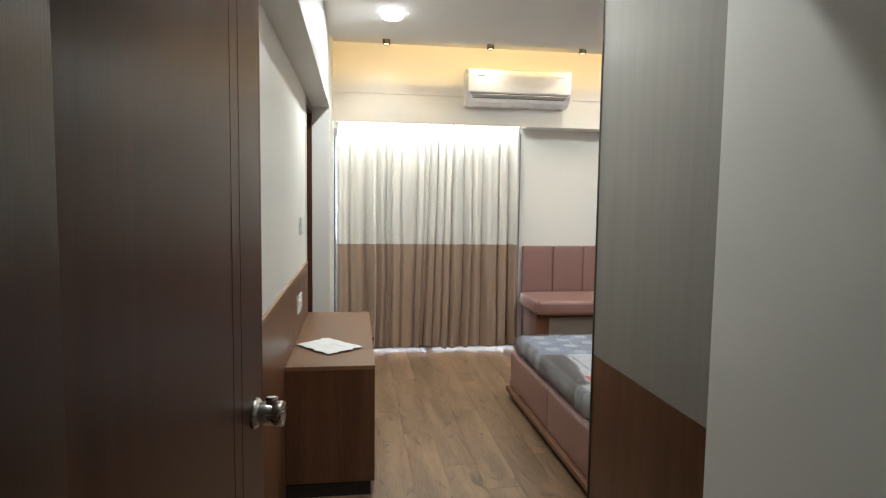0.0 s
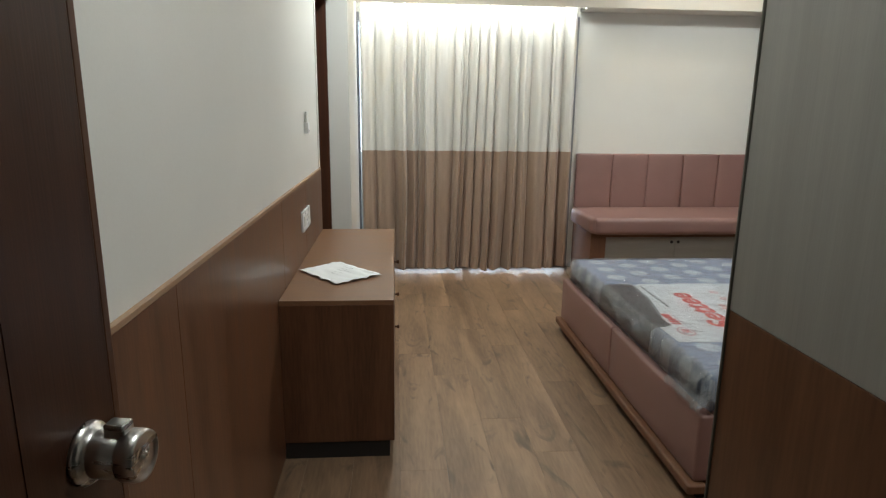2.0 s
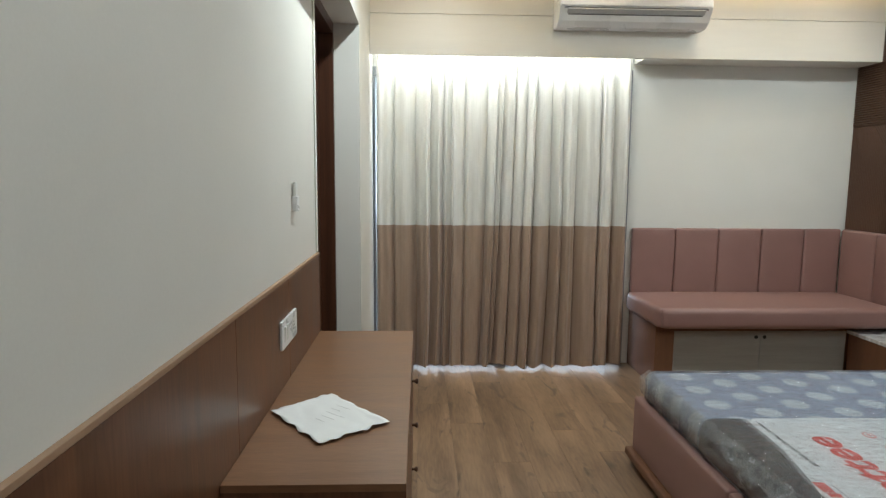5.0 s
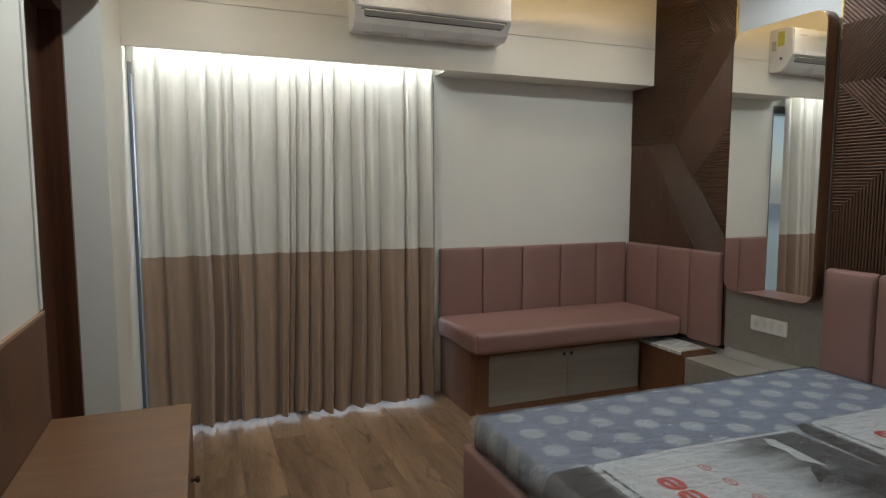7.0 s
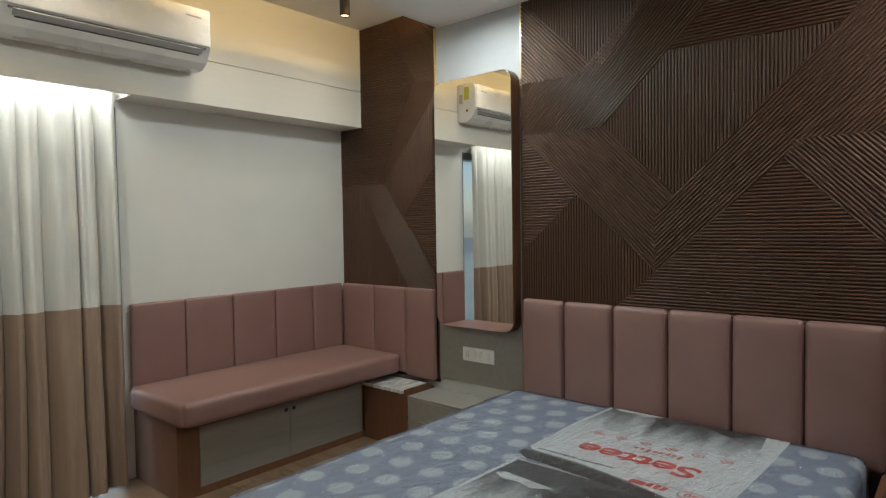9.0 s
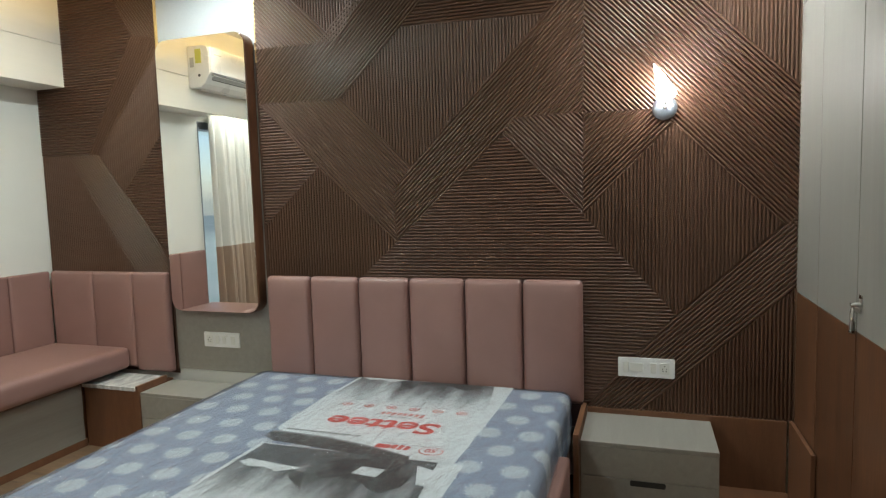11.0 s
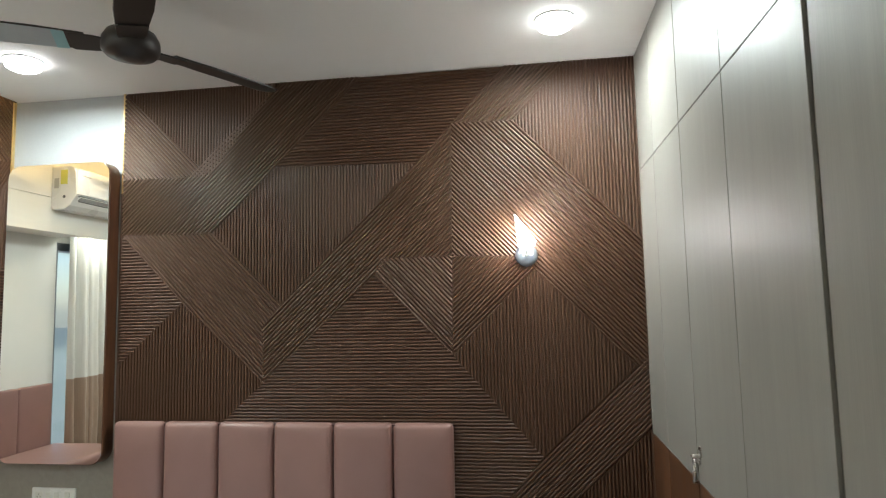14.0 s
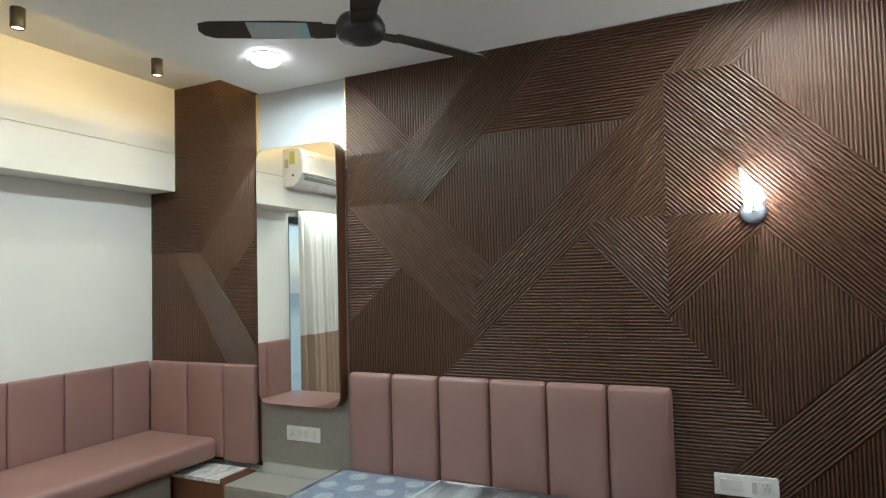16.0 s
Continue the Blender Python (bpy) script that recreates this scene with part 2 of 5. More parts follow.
def film_material(name="clear_plastic_film", veil=0.03, glint_white=0.45):
    m = bpy.data.materials.new(name)
    m.use_nodes = True
    t = m.node_tree
    t.nodes.clear()
    N, L = t.nodes.new, t.links.new
    out, mix, tr, gl = N("ShaderNodeOutputMaterial"), N("ShaderNodeMixShader"), N("ShaderNodeBsdfTransparent"), N("ShaderNodeBsdfGlossy")
    fr, bp, co, mp = N("ShaderNodeFresnel"), N("ShaderNodeBump"), N("ShaderNodeTexCoord"), N("ShaderNodeMapping")
    n1, n2, ad = N("ShaderNodeTexNoise"), N("ShaderNodeTexNoise"), N("ShaderNodeMath")
    mp.inputs["Scale"].default_value = (1.0, 3.6, 1.5)
    mp.inputs["Rotation"].default_value = (0, 0, 0.25)
    n1.inputs["Scale"].default_value, n2.inputs["Scale"].default_value = 5.0, 34.0
    n1.inputs["Distortion"].default_value = n2.inputs["Distortion"].default_value = 1.4
    n2.inputs["Detail"].default_value = 4
    tr.inputs[0].default_value = (0.985, 0.988, 0.99, 1)
    gl.inputs["Roughness"].default_value = 0.06
    fr.inputs["IOR"].default_value = 2.05
    bp.inputs["Strength"].default_value = 1.0
    bp.inputs["Distance"].default_value = 0.020
    L(co.outputs["Object"], mp.inputs[0])
    L(mp.outputs[0], n1.inputs["Vector"])
    L(mp.outputs[0], n2.inputs["Vector"])
    L(n1.outputs["Fac"], ad.inputs[0])
    ml = N("ShaderNodeMath")
    ml.operation = "MULTIPLY"
    ml.inputs[1].default_value = 0.34
    L(n2.outputs["Fac"], ml.inputs[0])
    L(ml.outputs[0], ad.inputs[1])
    L(bp.outputs[0], gl.inputs["Normal"])
    L(bp.outputs[0], fr.inputs["Normal"])
    L(fr.outputs[0], mix.inputs[0])
    L(tr.outputs[0], mix.inputs[1])
    L(gl.outputs[0], mix.inputs[2])
    haze, df = N("ShaderNodeMixShader"), N("ShaderNodeBsdfDiffuse")
    # pale streaks painted for glints on the creases: thin ridges of two stretched noises
    ridge = []
    for sc, rot, stretch, width, amount in ((3.0, 0.5, 5.0, 0.014, 0.16), (7.0, -0.7, 3.5, 0.018, 0.15), (14.0, 0.2, 2.5, 0.018, 0.14)):
        mp2, nz = N("ShaderNodeMapping"), N("ShaderNodeTexNoise")
        mp2.inputs["Scale"].default_value = (1.0, stretch, 2.0)
        mp2.inputs["Rotation"].default_value = (0, 0, rot)
        nz.inputs["Scale"].default_value = sc
        nz.inputs["Distortion"].default_value = 0.8
        nz.inputs["Detail"].default_value = 3
        L(co.outputs["Object"], mp2.inputs[0])
        L(mp2.outputs[0], nz.inputs["Vector"])
        dist, rg, br, patch = N("ShaderNodeMath"), N("ShaderNodeMapRange"), N("ShaderNodeMath"), N("ShaderNodeTexNoise")
        dist.operation = "SUBTRACT"
        dist.inputs[1].default_value = 0.5
        ab = N("ShaderNodeMath")
        ab.operation = "ABSOLUTE"
        L(nz.outputs["Fac"], dist.inputs[0])
        L(dist.outputs[0], ab.inputs[0])
        rg.inputs["From Min"].default_value, rg.inputs["From Max"].default_value = 0.0, width
        rg.inputs["To Min"].default_value, rg.inputs["To Max"].default_value = amount * glint_white, 0.0
        L(ab.outputs[0], rg.inputs["Value"])
        patch.inputs["Scale"].default_value = sc * 0.9
        L(co.outputs["Object"], patch.inputs["Vector"])
        pr = N("ShaderNodeMapRange")
        pr.inputs["From Min"].default_value, pr.inputs["From Max"].default_value = 0.45, 0.62
        L(patch.outputs["Fac"], pr.inputs["Value"])
        br.operation = "MULTIPLY"
        L(rg.outputs[0], br.inputs[0])
        L(pr.outputs[0], br.inputs[1])
        ridge.append(br.outputs[0])
    s1, s2, s3 = N("ShaderNodeMath"), N("ShaderNodeMath"), N("ShaderNodeMath")
    L(ridge[0], s1.inputs[0])
    L(ridge[1], s1.inputs[1])
    L(s1.outputs[0], s2.inputs[0])
    L(ridge[2], s2.inputs[1])
    L(s2.outputs[0], s3.inputs[0])
    lift, total = N("ShaderNodeMath"), N("ShaderNodeMath")
    lift.operation = "MULTIPLY"
    lift.inputs[1].default_value = 1.6 / glint_white
    L(s2.outputs[0], lift.inputs[0])
    L(ad.outputs[0], total.inputs[0])
    L(lift.outputs[0], total.inputs[1])
    L(total.outputs[0], bp.inputs["Height"])
    s3.inputs[1].default_value = veil
    L(s3.outputs[0], haze.inputs[0])
    df.inputs[0].default_value = (0.85, 0.87, 0.9, 1)
    L(mix.outputs[0], haze.inputs[1])
    L(df.outputs[0], haze.inputs[2])
    L(haze.outputs[0], out.inputs[0])
    return m


def ticking_material():
    """Blue-grey mattress fabric with staggered white chrysanthemum heads."""
    m, t, b = nodes_of("blue_grey_flowered_ticking")
    N, L = t.nodes.new, t.links.new

    def mth(op, a, c=None, v=None):
        n = N("ShaderNodeMath")
        n.operation = op
        L(a, n.inputs[0])
        if c is not None:
            L(c, n.inputs[1])
        elif v is not None:
            n.inputs[1].default_value = v
        return n.outputs[0]
    co, sp = N("ShaderNodeTexCoord"), N("ShaderNodeSeparateXYZ")
    L(co.outputs["Object"], sp.inputs[0])
    PX, PY, R = 0.168, 0.180, 0.058
    u = mth("DIVIDE", sp.outputs[0], v=PX)
    row = mth("FLOOR", u)
    half = mth("MULTIPLY", mth("MODULO", mth("ABSOLUTE", row), v=2.0), v=0.5)
    w = mth("ADD", mth("DIVIDE", sp.outputs[1], v=PY), half)
    fu = mth("MULTIPLY", mth("SUBTRACT", mth("FRACT", u), v=0.5), v=PX)
    fv = mth("MULTIPLY", mth("SUBTRACT", mth("FRACT", w), v=0.5), v=PY)
    r = mth("SQRT", mth("ADD", mth("MULTIPLY", fu, fu), mth("MULTIPLY", fv, fv)))
    ang = mth("ARCTAN2", fv, fu)
    pet = mth("ABSOLUTE", mth("SINE", mth("ADD", mth("MULTIPLY", ang, v=7.0), mth("MULTIPLY", r, v=90.0))))
    edge = mth("ADD", mth("MULTIPLY", pet, v=0.016), v=R - 0.016)
    inside = mth("LESS_THAN", r, edge)
    ring = mth("ADD", mth("MULTIPLY", mth("SINE", mth("ADD", mth("MULTIPLY", r, v=420.0), mth("MULTIPLY", pet, v=2.5))), v=0.5), v=0.5)
    spoke = mth("ABSOLUTE", mth("SINE", mth("MULTIPLY", ang, v=11.0)))
    lines = mth("ADD", mth("MULTIPLY", mth("MULTIPLY", ring, spoke), v=0.55), v=0.45)
    fac = mth("MULTIPLY", inside, lines)
    n1, mixc, mixd = N("ShaderNodeTexNoise"), N("ShaderNodeMix"), N("ShaderNodeMix")
    n1.inputs["Scale"].default_value = 260
    L(co.outputs["Object"], n1.inputs["Vector"])
    mixc.data_type = mixd.data_type = "RGBA"
    mixc.inputs[6].default_value = (0.195, 0.235, 0.315, 1)
    mixc.inputs[7].default_value = (0.258, 0.303, 0.392, 1)
    mixd.inputs[7].default_value = (0.60, 0.62, 0.63, 1)
    L(n1.outputs["Fac"], mixc.inputs[0])
    L(fac, mixd.inputs[0])
    L(mixc.outputs[2], mixd.inputs[6])
    L(mixd.outputs[2], b.inputs["Base Color"])
    b.inputs["Roughness"].default_value = 0.75
    bp = N("ShaderNodeBump")
    bp.inputs["Strength"].default_value = 0.2
    bp.inputs["Distance"].default_value = 0.002
    L(n1.outputs["Fac"], bp.inputs["Height"])
    L(bp.outputs[0], b.inputs["Normal"])
    return m


def photo_material():
    """Printed photograph: dark grey towards the head of each repeat, fading to white, with broad soft streaks."""
    m, t, b = nodes_of("grey_photo_print")
    N, L = t.nodes.new, t.links.new
    co, sp, mr, nz, mp, ad, rp_ = N("ShaderNodeTexCoord"), N("ShaderNodeSeparateXYZ"), N("ShaderNodeMath"), N("ShaderNodeTexNoise"), N("ShaderNodeMapping"), N("ShaderNodeMath"), N("ShaderNodeValToRGB")
    L(co.outputs["Object"], sp.inputs[0])
    wrap = N("ShaderNodeMath")
    wrap.operation = "WRAP"
    wrap.inputs[1].default_value, wrap.inputs[2].default_value = -0.45, 0.66
    L(sp.outputs[0], wrap.inputs[0])
    mr.operation = "MULTIPLY_ADD"
    mr.inputs[1].default_value, mr.inputs[2].default_value = 1.3, 0.60
    L(wrap.outputs[0], mr.inputs[0])
    mp.inputs["Scale"].default_value = (0.9, 4.2, 1)
    mp.inputs["Rotation"].default_value = (0, 0, 0.45)
    nz.inputs["Scale"].default_value, nz.inputs["Detail"].default_value = 2.4, 3
    L(co.outputs["Object"], mp.inputs[0])
    L(mp.outputs[0], nz.inputs["Vector"])
    L(mr.outputs[0], ad.inputs[0])
    L(nz.outputs["Fac"], ad.inputs[1])
    rp_.color_ramp.elements[0].position, rp_.color_ramp.elements[1].position = 0.56, 0.98
    rp_.color_ramp.elements[0].color, rp_.color_ramp.elements[1].color = (0.56, 0.58, 0.59, 1), (0.06, 0.065, 0.07, 1)
    L(ad.outputs[0], rp_.inputs[0])
    L(rp_.outputs[0], b.inputs["Base Color"])
    b.inputs["Roughness"].default_value = 0.4
    return m


M_PHOTO = photo_material()
M_FILM, M_TICK = film_material(), ticking_material()
M_FILM_W = film_material("crumpled_plastic_film", 0.09, 2.4)

# ---- mesh helpers ----
ORIGIN = {}


def thing(name, origin, label, category, group="", kind=""):
    """An Empty at the base of a thing, which parents its parts."""
    o = tagged(new(name), label, category, group, kind)
    o.location = origin
    o.empty_display_size = 0.05
    ORIGIN[o] = Vector(origin)
    return o


def finish(name, bm, material, smooth=False):
    bmesh.ops.recalc_face_normals(bm, faces=bm.faces)
    me = bpy.data.meshes.new(name)
    for f in bm.faces:
        f.smooth = smooth
    bm.to_mesh(me)
    bm.free()
    for m in (material if isinstance(material, (list, tuple)) else [material]):
        me.materials.append(m)
    return me


def part(name, bm, material, parent=None, label="", smooth=False):
    """Links a bmesh, built in world places, as one mesh object under a thing or a part."""
    o0 = ORIGIN.get(parent, Vector((0, 0, 0)))
    bm.transform(Matrix.Translation(-o0))
    ob = new(name, finish(name, bm, material, smooth))
    if parent is not None:
        ob.parent = parent
        ORIGIN[ob] = o0
    return tagged(ob, label)


def solo(name, bm, material, origin, label, category, group="", kind="", smooth=False):
    """A thing that is a single mesh."""
    bm.transform(Matrix.Translation(-Vector(origin)))
    ob = new(name, finish(name, bm, material, smooth))
    ob.location = origin
    ORIGIN[ob] = Vector(origin)
    return tagged(ob, label, category, group, kind)


def box(lo, hi, bev=0.0, seg=2, bm=None):
    tmp = bmesh.new()
    bmesh.ops.create_cube(tmp, size=1)
    lo, hi = Vector(lo), Vector(hi)
    for v in tmp.verts:
        v.co = Vector([lo[i] + (hi[i] - lo[i]) * (v.co[i] + 0.5) for i in range(3)])
    if bev:
        bmesh.ops.bevel(tmp, geom=tmp.edges[:], offset=bev, segments=seg, profile=0.5, affect="EDGES")
    return join(bm, tmp)


def join(bm, tmp):
    if bm is None:
        return tmp
    me = bpy.data.meshes.new("tmp")
    tmp.to_mesh(me)
    tmp.free()
    bm.from_mesh(me)
    bpy.data.meshes.remove(me)
    return bm


def tube(p, q, r0, r1=None, n=20, bm=None, bev=0.0):
    tmp = bmesh.new()
    p, q = Vector(p), Vector(q)
    bmesh.ops.create_cone(tmp, cap_ends=True, segments=n, radius1=r0, radius2=r0 if r1 is None else r1, depth=(q - p).length)
    if bev:
        rim = [e for e in tmp.edges if abs(e.verts[0].co.z - e.verts[1].co.z) < 1e-6]
        bmesh.ops.bevel(tmp, geom=rim, offset=bev, segments=3, profile=0.5, affect="EDGES")
    tmp.transform(Matrix.Translation((p + q) / 2) @ (q - p).to_track_quat("Z", "Y").to_matrix().to_4x4())
    return join(bm, tmp)


def turned(profile, base, axis, n=24, bm=None):
    """A lathe: (radius, height) pairs turned about axis from base."""
    tmp = bmesh.new()
    rings = []
    for r, h in profile:
        rings.append([tmp.verts.new((r * math.cos(2 * math.pi * i / n), r * math.sin(2 * math.pi * i / n), h)) for i in range(n)])
    for a, b in zip(rings, rings[1:]):
        for i in range(n):
            tmp.faces.new((a[i], a[(i + 1) % n], b[(i + 1) % n], b[i]))
    tmp.faces.new(rings[0][::-1])
    tmp.faces.new(rings[-1])
    tmp.transform(Matrix.Translation(base) @ Vector(axis).to_track_quat("Z", "Y").to_matrix().to_4x4())
    return join(bm, tmp)


def pad(lo, hi, r, n=(8, 8, 4), puff=0.0, axis=0, warp=None, bm=None):
    """A cushion or mattress: rounded box of fine cells, swollen along one axis."""
    tmp = bmesh.new()
    lo, hi = Vector(lo), Vector(hi)

    def steps(i):
        e = [r * (1 - math.cos(k * math.pi / 8)) for k in range(5)]
        mid = [lo[i] + r + (hi[i] - lo[i] - 2 * r) * k / n[i] for k in range(1, n[i])]
        return [lo[i] + d for d in e] + mid + [hi[i] - d for d in e[::-1]]
    S = [steps(i) for i in range(3)]
    seen = {}

    def vert(p):
        k = tuple(round(c, 5) for c in p)
        if k not in seen:
            p = Vector(p)
            q = Vector([min(max(p[i], lo[i] + r), hi[i] - r) for i in range(3)])
            d = p - q
            s = q + d.normalized() * r if d.length > 1e-9 else p
            if puff:
                f = 1.0
                for i in range(3):
                    if i != axis:
                        u = (p[i] - lo[i]) / (hi[i] - lo[i]) * 2 - 1
                        f *= (1 - u ** 4)
                s[axis] += puff * f * (1 if p[axis] > (lo[axis] + hi[axis]) / 2 else -1)
            if warp:
                s = s + Vector(warp(s))
            seen[k] = tmp.verts.new(s)
        return seen[k]
    for i in range(3):
        a, b = (i + 1) % 3, (i + 2) % 3
        for side in (lo[i], hi[i]):
            for j in range(len(S[a]) - 1):
                for k in range(len(S[b]) - 1):
                    q = []
                    for ja, kb in ((j, k), (j + 1, k), (j + 1, k + 1), (j, k + 1)):
                        p = [0, 0, 0]
                        p[i], p[a], p[b] = side, S[a][ja], S[b][kb]
                        q.append(vert(p))
                    if len(set(q)) == 4:
                        tmp.faces.new(q)
    return join(bm, tmp)


def outline(points, z0, z1, place=None, bm=None, bev=0.0):
    """A slab from a 2D outline, z0 to z1 thick, then placed."""
    tmp = bmesh.new()
    f = tmp.faces.new([tmp.verts.new((x, y, z0)) for x, y in points])
    up = bmesh.ops.extrude_face_region(tmp, geom=[f])
    for v in up["geom"]:
        if isinstance(v, bmesh.types.BMVert):
            v.co.z = z1
    if bev:
        es = [e for e in tmp.edges if abs(e.verts[0].co.z - e.verts[1].co.z) < 1e-6]
        bmesh.ops.bevel(tmp, geom=es, offset=bev, segments=2, profile=0.5, affect="EDGES")
    if place is not None:
        tmp.transform(place)
    return join(bm, tmp)


def round_rect(w, h, r, n=6):
    pts = []
    for cx, cy, a0 in ((w / 2 - r, h / 2 - r, 0), (-w / 2 + r, h / 2 - r, 90), (-w / 2 + r, -h / 2 + r, 180), (w / 2 - r, -h / 2 + r, 270)):
        for k in range(n + 1):
            a = radians(a0 + 90 * k / n)
            pts.append((cx + r * math.cos(a), cy + r * math.sin(a)))
    return pts


def words(body, size, place, bm=None):
    """Lettering in the built-in font, as a thin mesh."""
    cu = bpy.data.curves.new("lettering", "FONT")
    cu.body, cu.size, cu.extrude, cu.align_x = body, size, 0.0004, "LEFT"
    cu.offset, cu.shear = size * 0.026, 0.12
    ob = bpy.data.objects.new("lettering", cu)
    scene.collection.objects.link(ob)
    dg = bpy.context.evaluated_depsgraph_get()
    me = bpy.data.meshes.new_from_object(ob.evaluated_get(dg))
    tmp = bmesh.new()
    tmp.from_mesh(me)
    tmp.transform(place)
    bpy.data.objects.remove(ob)
    bpy.data.curves.remove(cu)
    bpy.data.meshes.remove(me)
    return join(bm, tmp)


# face of the head wall: local x runs along -y of the room, local y is up, local z points into the room
def on_head(y, z, x=3.32):
    return Matrix(((0, 0, -1, x), (-1, 0, 0, y), (0, 1, 0, z), (0, 0, 0, 1)))


# face of the dado wall: local x runs along +y, local y up, local z into the room
def on_left(y, z, x=-0.48):
    return Matrix(((0, 0, 1, x), (1, 0, 0, y), (0, 1, 0, z), (0, 0, 0, 1)))

# ---- structure ----
XL, XH, YF = -0.48, 3.32, 6.365          # dado wall, head wall, window wall
DADO = 1.077


def wall(name, lo, hi, material, label):
    return solo(name, box(lo, hi), material, lo, label, "wall", kind="structure")


wall("wall_west", (XL - 0.12, 0.6, 0), (XL, 4.69, 3.2), M_WALL, "off-white painted plaster wall above wooden wainscot")
wall("wall_pier", (XL - 0.12, 5.37, 0), (-0.335, 6.54, 3.2), M_WALL, "off-white painted wall pier beside the curtains")
solo("beam", box((XL, 1.3, 2.30), (-0.335, 5.37, 3.0)), M_WALL, (XL, 1.3, 2.30), "off-white plastered beam over the wainscoted wall", "beam", kind="structure")
wall("wall_over_door", (XL - 0.12, 4.69, 2.30), (XL, 5.37, 3.2), M_WALL, "off-white painted wall over the side door")
wall("wall_behind_side_door", (XL - 0.30, 4.5, 0), (XL - 0.18, 5.5, 3.2), M_WALL, "plain plaster wall closing the side doorway")
wall("wall_east", (XH + 0.02, 1.0, 0), (XH + 0.16, 6.54, 3.2), M_WALL, "painted wall behind the fluted cladding")
wall("wall_north_right", (1.60, YF, 0), (XH + 0.02, YF + 0.12, 3.2), M_WALL, "off-white painted wall above the upholstered bench")
wall("wall_north_over_window", (-0.335, YF, 2.24), (1.60, YF + 0.12, 3.2), M_WALL, "painted wall over the balcony window")
wall("wall_south", (0.78, 1.19, 0), (XH + 0.02, 1.31, 3.2), M_WALL, "painted wall behind the wardrobes")
wall("wall_passage", (0.66, 0.6, 0), (0.78, 1.31, 3.2), M_WALL, "off-white painted wall of the entrance passage")
wall("wall_door_left", (-1.6, 0.44, 0), (-0.40, 0.6, 3.2), M_WALL, "painted wall beside the entrance door")
wall("wall_door_right", (0.66, 0.44, 0), (1.6, 0.6, 3.2), M_WALL, "painted wall beside the entrance door")
wall("wall_over_entrance", (-0.40, 0.44, 2.14), (0.66, 0.6, 3.2), M_WALL, "painted wall over the entrance door")
# unseen corridor shell, added to keep the entrance side closed and dim
wall("wall_corridor_west", (-1.72, -1.6, 0), (-1.6, 0.6, 3.2), M_WALL, "unseen plain corridor wall")
wall("wall_corridor_east", (1.6, -1.6, 0), (1.72, 0.6, 3.2), M_WALL, "unseen plain corridor wall")
wall("wall_corridor_south", (-1.72, -1.72, 0), (1.72, -1.6, 3.2), M_WALL, "unseen plain corridor wall")
for nm, lo, hi, lb in (("ceiling", (-0.6, 1.3, CEIL), (XH + 0.02, 5.33, CEIL + 0.07), "flat white painted false ceiling"),
                       ("ceiling_cove", (-0.6, 4.9, STRIP), (XH + 0.16, 6.54, STRIP + 0.1), "raised white ceiling strip with warm cove light"),
                       ("ceiling_upstand", (-0.6, 4.9, CEIL + 0.07), (XH + 0.02, 5.0, STRIP), "white back of the light cove"),
                       # unseen; its drop is assumed, to shade the top of the passage wall
                       ("ceiling_entrance", (-0.5, 0.6, 2.22), (0.78, 1.3, 2.34), "unseen lowered white ceiling of the entrance passage"),
                       ("ceiling_entrance_face", (-0.5, 1.24, 2.34), (0.78, 1.3, CEIL + 0.07), "unseen white face of the lowered entrance ceiling"),
                       ("ceiling_corridor", (-1.72, -1.72, 2.6), (1.72, 0.44, 2.72), "unseen plain corridor ceiling")):
    solo(nm, box(lo, hi), M_CEIL, lo, lb, "ceiling", kind="structure")

# side door, dark wood, closed, set back in the wall
sd = thing("door_2", (XL, 4.69, 0), "closed dark brown wooden side door in a recess", "door", kind="structure")
part("door_leaf", box((XL - 0.12, 4.72, 0), (XL - 0.085, 5.34, 2.24), 0.002), M_DOORWOOD, sd)
part("door_frame", box((XL - 0.12, 5.335, 0), (XL, 5.37, 2.30), 0.002), M_DOORWOOD, sd)
part("door_frame", box((XL - 0.12, 4.69, 2.24), (XL, 5.335, 2.30), 0.002), M_DOORWOOD, sd)
part("door_frame", box((XL - 0.12, 4.692, 0), (XL - 0.004, 4.72, 2.24), 0.002), M_DOORWOOD, sd)
solo("trim", box((XL, 4.66, DADO + 0.002), (XL + 0.008, 4.692, 2.298), 0.002), M_WALL, (XL, 4.66, DADO), "white edge trim beside the side door", "trim", kind="structure")

# wainscot: upright veneered boards and a pale cap
wains = thing("wainscot", (XL, 1.3, 0), "brown walnut laminate wainscot with pale wooden cap", "wainscot", kind="structure")
edges = [0.62, 1.62, 2.13, 3.35, 4.0, 4.69]
for y0, y1 in zip(edges, edges[1:]):
    part("panel", box((XL, y0 + 0.0006, 0), (XL + 0.012, y1 - 0.0006, DADO - 0.016), 0.0012, 1), M_DADO, wains)
part("cap", box((XL, 0.62, DADO - 0.016), (XL + 0.0135, 4.69, DADO - 0.003), 0.0015), M_CAP, wains, "pale oak edge strip")

# pelmet and curtain pocket
pel = thing("pelmet", (-0.335, 6.12, 2.28), "cream laminated pelmet box over curtains and bench", "pelmet", kind="structure")
part("fascia", box((-0.335, 6.12, 2.28), (XH, 6.15, 2.553), 0.0015), M_PELMET, pel)
part("fascia", box((-0.335, 6.12, 2.556), (XH, 6.15, STRIP), 0.0015), M_PELMET, pel)
part("soffit", box((1.62, 6.15, 2.28), (XH, YF, 2.30), 0.001), M_PELMET, pel)
part("end_board", box((1.60, 6.15, 2.28), (1.62, YF, 2.6), 0.001), M_PELMET, pel)
